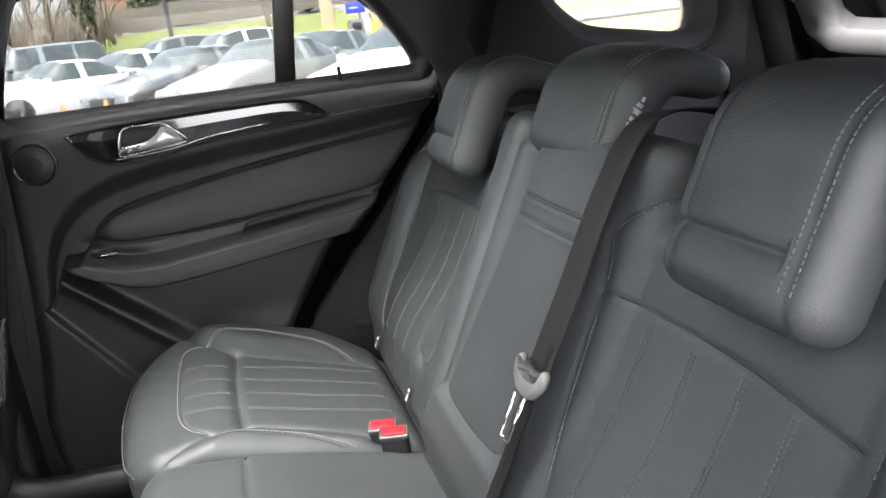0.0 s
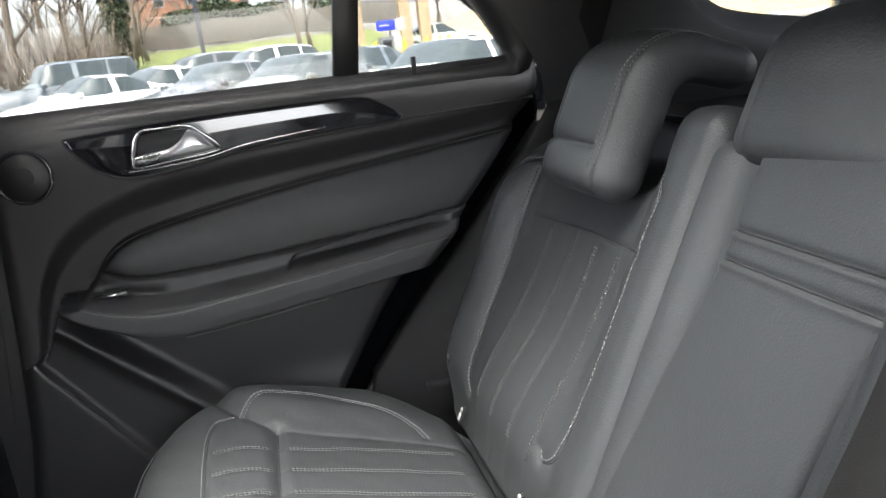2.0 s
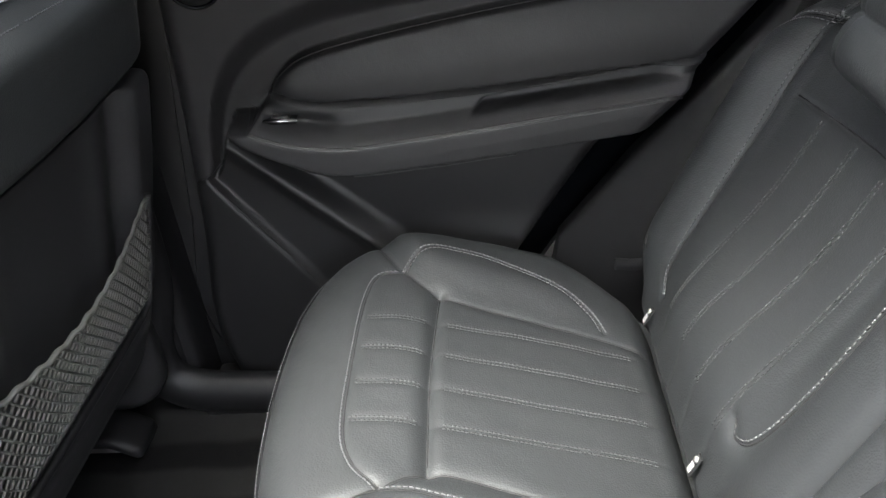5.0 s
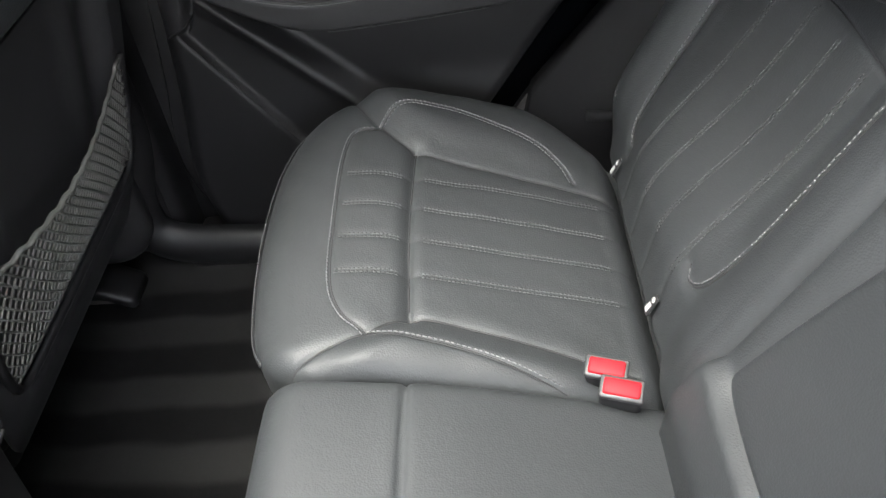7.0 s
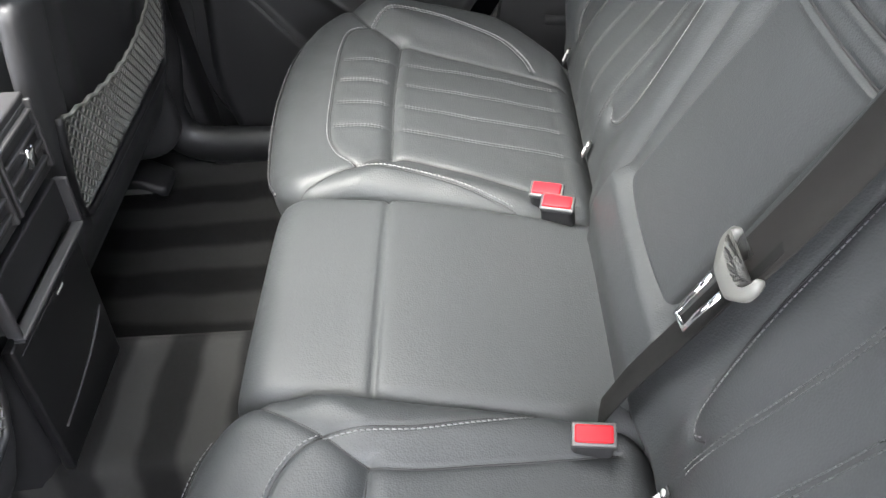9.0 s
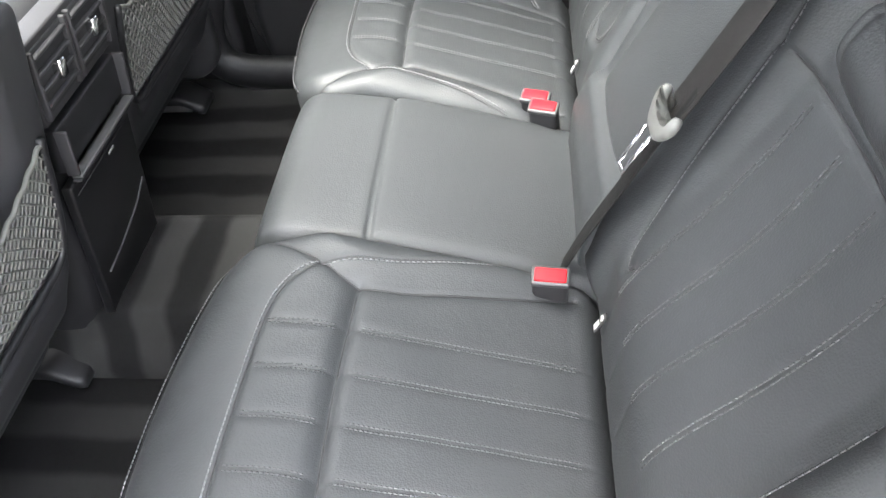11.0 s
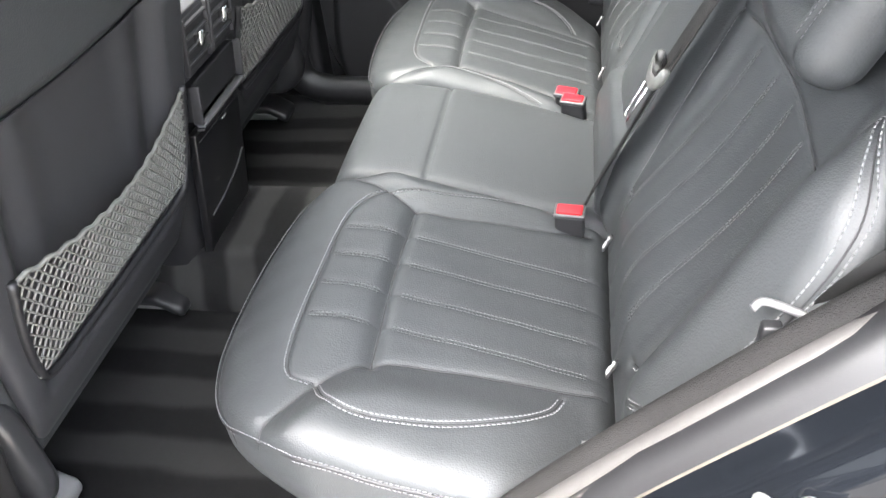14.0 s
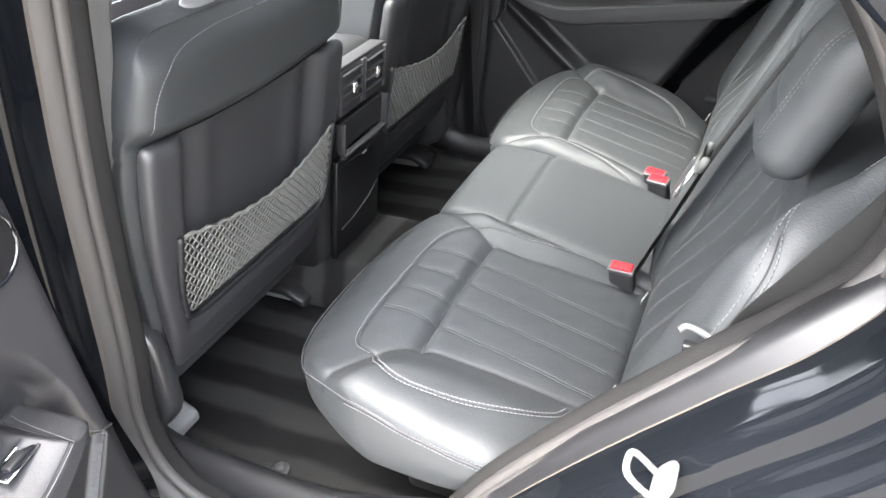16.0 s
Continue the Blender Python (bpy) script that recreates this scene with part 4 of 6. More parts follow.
    part("panel_gap", side(tube(on(np.stack([np.linspace(-0.623, -0.47, 60), 0.992 - 1.414 * (np.linspace(-0.623, -0.47, 60) + 0.625)], 1), 0.0005), 0.0012, 6)), SEAM, door)
    xs = np.linspace(-0.03, 0.24, 60)
    part("panel_seam", side(tube(on(np.stack([xs, 1.294 + 0.03 * xs], 1), 0.0), 0.0022, 6)), SEAM, door)
    # gloss strip: two facets that meet in a ridge, cut out round the handle
    a = np.linspace(0, 1, 60)
    ridge_line = curve([(-0.500, 1.318), (-0.40, 1.312), (-0.20, 1.318), (-0.08, 1.318), (0.003, 1.298)], 8)
    o = resample(TRIM, 120)
    mid = np.stack([o[:, 0] * 0.98 - 0.005, np.interp(o[:, 0] * 0.98 - 0.005, ridge_line[:, 0], ridge_line[:, 1])], 1)
    lip = np.where(o[:, 1] > mid[:, 1], 0.7075, 0.7095)
    loops = [np.stack([o[:, 0], np.full(120, 0.735), o[:, 1]], 1), np.stack([o[:, 0], lip + 0.002, o[:, 1]], 1)]
    for k in (0.06, 0.3, 0.6, 0.9, 1.0):
        q = o + k * (mid - o)
        loops.append(np.stack([q[:, 0], lip + k * (0.7050 - lip), q[:, 1]], 1))
    tr = part("trim_strip", side(rings(loops)), GLOSS, door, "glossy black trim strip")
    part("strip_edge", side(tube(np.stack([TRIM[:, 0], np.full(len(TRIM), 0.711), TRIM[:, 1]], 1), 0.003, 6, True)), SEAM, tr)
    bez = resample(BEZEL, 90)
    cup = [at_y(offset_loop(bez, d), y) for d, y in ((0.008, 0.7060), (0.004, 0.7005), (0.0, 0.6995), (-0.002, 0.7025))]
    bz = part("handle_bezel", side(flip(rings(cup))), GLOSS, door, "glossy handle bezel")
    part("bezel_edge", side(tube(at_y(offset_loop(bez, -0.001), 0.6995), 0.0011, 6, True)), CHROME, bz, "thin bright edge")
    part("handle_cup", side(plate(offset_loop(bez, -0.001), 1, 0.7035, 0.7046)), SEAM, bz, "dark recess behind the handle")
    blade = resample(curve([(-0.411, 1.294), (-0.385, 1.2965), (-0.360, 1.300), (-0.341, 1.311), (-0.330, 1.323), (-0.318, 1.320), (-0.296, 1.298), (-0.298, 1.290), (-0.330, 1.2865), (-0.380, 1.2835), (-0.411, 1.2815)], 8, True), 90)
    core = np.stack([blade[:, 0] * 0.94 - 0.021, np.interp(blade[:, 0], (-0.41, -0.36, -0.32, -0.295), (1.288, 1.292, 1.303, 1.296))], 1)
    loops = []
    for k, y in ((0.0, 0.7025), (0.0, 0.697), (0.12, 0.6945), (0.45, 0.692), (0.8, 0.6905), (1.0, 0.690)):
        q = blade + k * (core - blade)
        loops.append(at_y(q, y))
    part("handle_lever", side(flip(rings(loops))), SATIN, door, "bright metal door handle")
    low = curve([(-0.425, 0.7065, 1.272), (-0.36, 0.706, 1.2745), (-0.30, 0.7055, 1.280), (-0.24, 0.7055, 1.291), (-0.12, 0.7055, 1.300)], 8)
    part("strip_accent", side(tube(low, np.linspace(0.0018, 0.0008, len(low)), 6)), CHROME, tr, "bright lower edge")
    # speaker
    a = np.linspace(0, 2 * math.pi, 40, endpoint=False)
    circ = lambda r: np.stack([-0.572 + r * np.cos(a), 1.285 + r * np.sin(a)], 1)
    sp = part("speaker", side(plate(circ(0.036), 1, 0.7145, 0.722, 0.002)), PLASTIC, door, "round black speaker grille")
    part("speaker_ring", side(tube(at_y(circ(0.0385), 0.7155), 0.003, 8, True)), GLOSS, sp)
    part("speaker_cone", side(plate(circ(0.014), 1, 0.7125, 0.7155, 0.001)), SEAM, sp)
    # window switch
    sx, sz = -0.487, float(arm_seam(np.array([-0.487]))[0]) + 0.022
    sw = part("window_switch", side(block((sx - 0.024, 0.686, sz - 0.006), (sx + 0.024, 0.706, sz + 0.002), 0.002)), GLOSS, door, "window switch with bright frame")
    part("switch_frame", side(tube(np.array([(sx - 0.025, 0.685, sz + 0.000), (sx + 0.025, 0.685, sz - 0.001), (sx + 0.025, 0.703, sz + 0.003), (sx - 0.025, 0.703, sz + 0.004)]), 0.0012, 6, True)), CHROME, sw)
    part("switch_rocker", side(block((sx - 0.012, 0.689, sz + 0.000), (sx + 0.014, 0.700, sz + 0.005), 0.002)), PLASTIC, sw)
    # lock pin
    pin = np.array([(0.048, 0.762, 1.355), (0.048, 0.762, 1.390)])
    part("lock_pin", side(tube(np.array([(0.048, 0.762, 1.355), (0.048, 0.762, 1.37), (0.048, 0.762, 1.389), (0.048, 0.762, 1.391)]), np.array([0.0045, 0.0045, 0.0045, 0.003]), 10)), PLASTIC, door, "small black lock pin")
    # window frame, divider and glass
    W2 = np.stack([np.clip(offset_loop(WINDOW, 0.05)[:, 0], -0.70, 1), np.clip(offset_loop(WINDOW, 0.055)[:, 1], 1.33, 2)], 1)
    part("window_frame", side(rings([at_y(W2, 0.745), at_y(offset_loop(WINDOW, 0.03), 0.735), at_y(offset_loop(WINDOW, 0.012), 0.742), at_y(WINDOW, 0.768), at_y(WINDOW, 0.80)])), PLASTIC, door, "black window frame")
    out = side(rings([at_y(WINDOW, 0.80), at_y(offset_loop(WINDOW, 0.05), 0.815)]))
    part("outer_frame", out, PAINT, door)
    div = [(-0.092, 1.34), (-0.050, 1.34), (-0.012, 1.62), (-0.054, 1.62)]
    part("divider_bar", side(plate(div, 1, 0.768, 0.796, 0.004)), PLASTIC, door, "black window divider bar")
    part("glass_seal", side(tube(np.array([(-0.62, 0.775, 1.366), (0.2, 0.775, 1.368)]), 0.004, 6)), RUBBER, door)
    g1 = part("door_glass", side(plate(WINDOW, 1, 0.786, 0.790)), TINTED, door, "tinted door glass", smooth=False)
    grown = offset_loop(OPENING, 0.062)
    skin = np.stack([grown[:, 0], np.minimum(grown[:, 1], 1.352)], 1)
    part("outer_skin", side(plate(skin, 1, 0.792, 0.93, 0.0)), PAINT, door, "glossy black outer skin")
    return door


rear_door(thing("rear_door", "closed black rear door with leather armrest and gloss trim", "car door"), 1)
open_door = rear_door(thing("rear_door", "open black rear door with leather armrest and window switch", "car door"), -1)
HINGE = Vector((-0.69, -0.86, 0.0))
open_door.matrix_world = Matrix.Translation(HINGE + Vector((0, 0, -0.05))) @ Matrix.Rotation(radians(-79), 4, "Z") @ Matrix.Translation(-HINGE)


# ---- front seats ----
FS_TILT = math.atan(0.25)
FS0 = np.array((-0.7125, 0.0, 0.74))
FSN = np.array((math.cos(FS_TILT), 0.0, -math.sin(FS_TILT)))
FSA = np.array((math.sin(FS_TILT), 0.0, math.cos(FS_TILT)))


def fs_place(vf):
    v = np.asarray(vf[0], float)
    return FS0 + v[:, :1] * FSN + v[:, 1:2] * np.array((0, 1.0, 0)) + v[:, 2:3] * FSA, vf[1]


def fs_width(u, q):
    uo = bend(q, (-0.05, 0.0, 0.2, 0.35, 0.48, 0.56, 0.61, 0.66), (0.60, 0.61, 0.645, 0.662, 0.660, 0.650, 0.632, 0.60))
    ui = bend(q, (-0.05, 0.0, 0.2, 0.35, 0.48, 0.56, 0.61, 0.66), (0.17, 0.16, 0.132, 0.122, 0.125, 0.135, 0.152, 0.18))
    return ui + (u - 0.12) * (uo - ui) / 0.54


def leather_line(u):
    return 0.478 - 0.022 * np.sin(np.clip((u - 0.13) / 0.53, 0, 1) * math.pi) * 0.9


def fs_shape(v):
    a, u, q = v[:, 0], v[:, 1], v[:, 2]
    u2 = fs_width(u, q)
    rear = smooth(-0.06, 0.0, a)
    h = 0.028 * smooth(0.455, 0.50, q + 0.478 - leather_line(u2)) * (1 - smooth(0.57, 0.64, q)) - 0.03
    h = h - 0.02 * smooth(0.56, 0.63, q)
    for g in (0.475, 0.435):
        u2 = u2 - 0.004 * np.exp(-((q - g) / 0.004) ** 2) * (1 - rear) * (u > 0.6)
    a = a * (1 - 0.38 * smooth(0.40, 0.60, q))
    return np.stack([a + h * rear, u2, q], 1)


def panel_shape(v):
    a, u, q = v[:, 0], v[:, 1], v[:, 2]
    u2 = fs_width(u, q)
    top = leather_line(u2)
    q2 = q * (top - 0.01) / 0.47
    rear = smooth(-0.02, 0.0, a)
    inside = smooth(0.19, 0.235, u2) * (1 - smooth(0.555, 0.60, u2)) * smooth(0.07, 0.11, q2)
    wings = np.exp(-((u2 - 0.52) / 0.03) ** 2) + np.exp(-((u2 - 0.27) / 0.03) ** 2)
    h = -0.026 * inside + 0.008 * wings * inside - 0.012 * (1 - smooth(0.0, 0.1, q2))
    return np.stack([a + h * rear, u2, q2], 1)


def net_point(u, k):
    """A point of the slack net; k = 0 at its lower, 1 at its upper edge."""
    lo = 0.138 + 0.0 * u
    hi = 0.297 - 0.030 * np.sin(np.clip((u - 0.17) / 0.425, 0, 1) * math.pi)
    q = lo + (hi - lo) * k
    a = 0.004 + 0.014 * k * np.sin(np.clip((u - 0.17) / 0.425, 0, 1) * math.pi)
    return a, q


def front_seat(s):
    side = (lambda q: q) if s > 0 else mirror
    at = (-0.8, s * 0.39, 0.58)
    seat = thing("front_seat", "black leather front seat with net pocket on its back", "car seat", "front seats", at)
    own = lambda q: moved(side(q), Matrix.Translation((-at[0], -at[1], -at[2])))
    cover = fs_place(pad((-0.17, 0.12, -0.02), (0.0, 0.66, 0.612), (0.035, 0.05, 0.030), (16, 70, 90), fs_shape))
    c = part("backrest", own(cover), LEATHER, seat, "black leather backrest")
    lift = lambda ln: fs_place((np.stack([np.full(len(ln), 0.05), ln[:, 0], ln[:, 1]], 1), []))[0]
    edge = curve([(0.40, 0.594), (0.50, 0.593), (0.575, 0.585), (0.610, 0.566), (0.630, 0.53), (0.638, 0.482)], 10)
    edge2 = np.stack([0.79 - edge[:, 0], edge[:, 1]], 1)
    part("stitching", own(sew(cover, [edge, edge2], tuple(-FSN), lift)), THREAD, c, "light grey edge stitching", kind="stuff")
    part("back_panel", own(fs_place(pad((-0.03, 0.125, 0.0), (0.0, 0.655, 0.47), (0.012, 0.02, 0.02), (6, 90, 70), panel_shape))), SEATSHELL, seat, "black plastic back panel")
    # net pocket
    fr = curve([(0.607, 0.300), (0.609, 0.22), (0.600, 0.15), (0.580, 0.122), (0.50, 0.115), (0.27, 0.115), (0.19, 0.120), (0.166, 0.150), (0.158, 0.22), (0.160, 0.305)], 8)
    frame_p = fs_place((np.stack([np.full(len(fr), 0.003), fr[:, 0], fr[:, 1]], 1), []))[0]
    pk = part("net_pocket", own(tube(frame_p, 0.006, 8)), PLASTIC, seat, "stretched grey net in a black frame")
    us = np.linspace(0.163, 0.604, 6 * 27 + 1)
    cords = []
    nrow = 16
    for r in range(nrow + 1):
        k = r / nrow + (0.45 / nrow) * np.sin(np.arange(len(us)) * 2 * math.pi / 6 + (math.pi if r % 2 else 0))
        a, q = net_point(us, np.clip(k, 0, 1))
        cords.append(tube(fs_place((np.stack([a, us, q], 1), []))[0], 0.0017, 5))
    part("net_mesh", own(join(*cords)), NETMAT, pk, "grey knotted net", kind="stuff")
    a, q = net_point(us, np.ones(len(us)))
    part("top_cord", own(tube(fs_place((np.stack([a, us, q + 0.002 * np.sin(np.arange(len(us)) * 0.5)], 1), []))[0], 0.0032, 6)), NETMAT, pk, "grey elastic cord")
    # head support on two chrome posts
    for u in (0.335, 0.475):
        base = FS0 + FSA * 0.612 + FSN * -0.058 + np.array((0, u, 0))
        P = curve([base - FSA * 0.03, base + FSA * 0.05, base + FSA * 0.11 - FSN * 0.012, base + FSA * 0.17 - FSN * 0.04], 8)
        post = part("headrest_post", own(tube(P, 0.0085, 12)), CHROME, seat, "chrome headrest post")
        cl = pad((-0.072, u - 0.036, 0.602), (-0.042, u + 0.036, 0.619), (0.014, 0.02, 0.006), (8, 16, 4))
        part("collar", own(fs_place(cl)), GREYPLASTIC, post, "grey plastic post collar")
    hp = pad((-0.18, 0.26, 0.75), (-0.08, 0.51, 0.90), (0.045, 0.05, 0.05), (10, 20, 16))
    part("headrest", own(fs_place(hp)), LEATHER, seat)
    # base and runners
    part("cushion", own(pad((-1.28, 0.15, 0.66), (-0.76, 0.62, 0.86), (0.06, 0.05, 0.06), (20, 20, 8))), LEATHER, seat)
    part("side_cover", own(pad((-1.02, 0.600, 0.62), (-0.715, 0.668, 0.885), (0.09, 0.025, 0.09), (20, 8, 20))), SATINGREY, seat, "satin grey plastic side cover")
    for u in (0.11, 0.555):
        cover_m, word = (GREYPLASTIC, "grey rail end cover") if u > 0.3 and s < 0 else (PLASTIC, "black rail end cover")
        part("rail_cover", own(pad((-0.895, u, 0.592), (-0.762, u + 0.078, 0.618), (0.012, 0.012, 0.008), (12, 8, 4), lambda v: np.stack([v[:, 0], v[:, 1], v[:, 2] - 0.025 * smooth(-0.82, -0.762, v[:, 0])], 1))), cover_m, seat, word)
        part("rail", own(block((-1.3, u + 0.02, 0.565), (-0.80, u + 0.055, 0.60), 0.004)), STEEL, seat)
    return seat


front_seat(1).location.x -= 0.03
front_seat(-1)


# ---- centre console ----
def console():
    ob = thing("centre_console", "black centre console with rear air vents and flip tray", "console", at=(-0.7, -0.02, 0.56))
    own = lambda q: moved(q, Matrix.Translation((0.7, 0.02, -0.56)))

    def face(y0, y1, z0, z1, d0, d1):
        lo = block((d0, y0, z0), (d1, y1, z1), 0.004)
        v = lo[0].copy()
        v[:, 0] += -0.66 + 0.15 * (v[:, 2] - 1.0)
        return v, lo[1]
    lean_b = lambda v: np.stack([v[:, 0] + 0.15 * (v[:, 2] - 1.0), v[:, 1], v[:, 2]], 1)
    body = part("body", own(pad((-1.25, -0.128, 0.55), (-0.675, 0.092, 1.135), (0.04, 0.025, 0.04), (20, 14, 30), lean_b)), PLASTIC, ob)
    part("vent_housing", own(face(-0.118, 0.082, 1.018, 1.125, -0.03, 0.006)), PLASTIC_SOFT, ob)
    for y0, y1 in ((-0.112, -0.024), (-0.012, 0.076)):
        v = part("air_vent", own(face(y0, y1, 1.028, 1.116, 0.0, 0.0075)), SEAM, ob, "dark air vent")
        for i in range(4):
            z = 1.040 + i * 0.021
            sl = face(y0 + 0.003, y1 - 0.003, z, z + 0.006, -0.006, 0.014)
            part("slat", own(sl), PLASTIC_SOFT, v)
        part("vent_tab", own(face(y0 + 0.036, y0 + 0.052, 1.06, 1.085, 0.008, 0.022)), CHROME, v, "bright vent tab")
        for y in (y0, y1):
            part("vent_edge", own(face(y - 0.003, y + 0.003, 1.026, 1.118, 0.0, 0.014)), PLASTIC_SOFT, v)
    tray = part("tray_lid", own(face(-0.112, 0.078, 0.944, 1.008, -0.012, 0.008)), PLASTIC, ob, "dark tray recess")
    part("tray_lip", own(face(-0.110, 0.076, 0.934, 0.940, 0.008, 0.024)), DARKGREY, tray, "grey tray lip")
    part("tray_lip", own(face(-0.108, 0.074, 0.9265, 0.931, 0.006, 0.020)), PLASTIC_SOFT, tray)
    for y in (-0.112, 0.074):
        part("tray_cheek", own(face(y, y + 0.006, 0.940, 1.008, 0.004, 0.022)), PLASTIC_SOFT, tray)
    dr = part("lower_drawer", own(face(-0.116, 0.080, 0.62, 0.922, -0.01, 0.006)), SATINBLACK, ob, "satin black drawer front")
    part("drawer_mark", own(face(-0.006, 0.012, 0.893, 0.8975, 0.006, 0.0075)), WHITE, dr, "small white marking")
    part("drawer_gap", own(face(-0.105, 0.068, 0.902, 0.904, 0.005, 0.0068)), PLASTIC_SOFT, dr)
    pull = curve([(0.0, -0.095, 0.745), (0.0, -0.04, 0.752), (0.0, 0.03, 0.770), (0.0, 0.068, 0.792)], 8)
    pull[:, 0] = -0.66 + 0.15 * (pull[:, 2] - 1.0) + 0.007
    part("drawer_pull", own(tube(pull, 0.0022, 6)), PLASTIC_SOFT, dr, "curved finger pull")
    sk = part("power_socket", own(face(-0.118, -0.092, 0.640, 0.672, 0.004, 0.014)), PLASTIC, ob, "small black socket cover")
    part("socket_mark", own(face(-0.110, -0.102, 0.652, 0.660, 0.014, 0.0152)), WHITE, sk)
    return ob


console()


# ---- belts, buckles, tags ----
def ribbon(path, width, across, thick=0.0014):
    """A flat strap along a line; across: its cross direction at each point."""
    P = np.asarray(path, float)
    A = np.asarray(across, float)
    A = A / np.linalg.norm(A, axis=1)[:, None]
    T = np.gradient(P, axis=0)
    N = np.cross(A, T)
    N /= np.linalg.norm(N, axis=1)[:, None]
    cols = []
    for w, h in ((-0.5, 0), (-0.47, 1), (0, 1), (0.47, 1), (0.5, 0), (0.47, -1), (0, -1), (-0.47, -1)):
        cols.append(P + A * w * width + N * h * thick)
    Q = np.stack(cols + [cols[0]], 1)
    return grid_sheet(Q)


def on_back(a, u, q):
    return BACK0 + a * NORMAL + np.array((0, u, 0)) + q * ALONG


def middle_belt():
    ob = thing("middle_seat_belt", "dark grey middle seat belt with pale buckle tongue", "seat belt", at=tuple(on_back(0.02, -0.18, 0.2)))
    own = lambda q: moved(q, Matrix.Translation(-ob.location))
    P = curve([on_back(-0.16, -0.150, 0.60), on_back(-0.08, -0.158, 0.595), on_back(0.0, -0.170, 0.560), on_back(0.026, -0.182, 0.48), on_back(0.034, -0.190, 0.36), on_back(0.036, -0.185, 0.25)], 12)
    part("upper_webbing", own(ribbon(P, 0.054, np.tile((0, 1.0, -0.12), (len(P), 1)))), WEBBING, ob, "dark grey webbing")
    P = curve([on_back(0.034, -0.188, 0.30), on_back(0.034, -0.185, 0.24), on_back(0.028, -0.170, 0.14), on_back(0.024, -0.158, 0.05), on_back(0.02, -0.155, -0.02)], 12)
    part("lower_webbing", own(ribbon(P, 0.040, np.tile((0.25, 1.0, 0.0), (len(P), 1)))), BLACKWEB, ob, "dark grey webbing")
    wing = [(-0.036, 0.018), (-0.029, 0.025), (-0.024, 0.012), (-0.012, 0.007), (0.012, 0.007), (0.024, 0.012), (0.028, 0.024), (0.036, 0.019), (0.035, 0.004), (0.024, -0.009), (0.013, -0.016), (-0.013, -0.016), (-0.024, -0.009), (-0.035, 0.004)]
    wing = resample(curve([(-0.186 + u, 0.247 + q) for u, q in wing], 5, True), 70)
    tg = part("tongue_body", own(tilt_back(plate(wing, 0, 0.037, 0.050, 0.004))), TONGUE, ob, "pale grey plastic tongue grip")
    loop = [on_back(0.047, u, q) for u, q in ((-0.197, 0.230), (-0.1925, 0.196), (-0.1925, 0.176), (-0.1705, 0.172), (-0.1705, 0.194), (-0.172, 0.228))]
    part("tongue_plate", own(tube(np.array(loop), 0.0036, 8, False, 0.45, tuple(NORMAL))), CHROME, tg, "bright steel tongue")
    return ob


middle_belt()


def buckle(u, x, z, turn, label):
    ob = thing("belt_buckle", label, "buckle", "rear belt buckles", (x, u, z))
    m = Matrix.Translation((0, 0, 0)) @ Matrix.Rotation(radians(turn), 4, "Z") @ Matrix.Rotation(radians(-16), 4, "Y")
    f = lambda q: moved(q, m)
    part("housing", f(pad((-0.011, -0.022, -0.085), (0.012, 0.022, 0.0), (0.005, 0.008, 0.005), (6, 8, 10))), PLASTIC_SOFT, ob, "grey plastic housing")
    part("rim", f(block((-0.0125, -0.0232, -0.006), (0.0135, 0.0232, 0.003), 0.003)), DARKGREY, ob)
    part("press_button", f(block((-0.0088, -0.0195, 0.0), (0.0098, 0.0195, 0.006), 0.003)), RED, ob, "red release button")
    return ob


buckle(0.176, -0.062, 0.852, 74, "red-buttoned belt buckle standing beside its twin")
buckle(0.150, -0.050, 0.850, 74, "red-buttoned belt buckle standing beside its twin")
buckle(-0.206, -0.050, 0.852, 84, "single red-buttoned belt buckle beside the cushion")


def fixing_tag(u):
    ob = thing("child_seat_tag", "small white child-seat anchor tag between cushion and backrest", "tag", "child-seat tags", (0.006, u, 0.846))
    ob.scale = (0.75, 0.75, 0.75)
    part("tab", block((-0.004, -0.007, -0.02), (0.0, 0.007, 0.018), 0.002), SEAM, ob)
    a = np.linspace(0, 2 * math.pi, 14, endpoint=False)
    part("mark", plate(np.stack([0.005 * np.cos(a), 0.010 + 0.005 * np.sin(a)], 1), 0, -0.0065, -0.0045), WHITE, ob, "white round mark")
    part("bars", block((-0.0062, -0.0045, -0.014), (-0.0045, 0.0045, 0.002), 0.0005), WHITE, ob)
    ob.rotation_euler = (0, radians(25), 0)
    return ob


for u in (0.525, 0.268, -0.272, -0.512):
    fixing_tag(u)


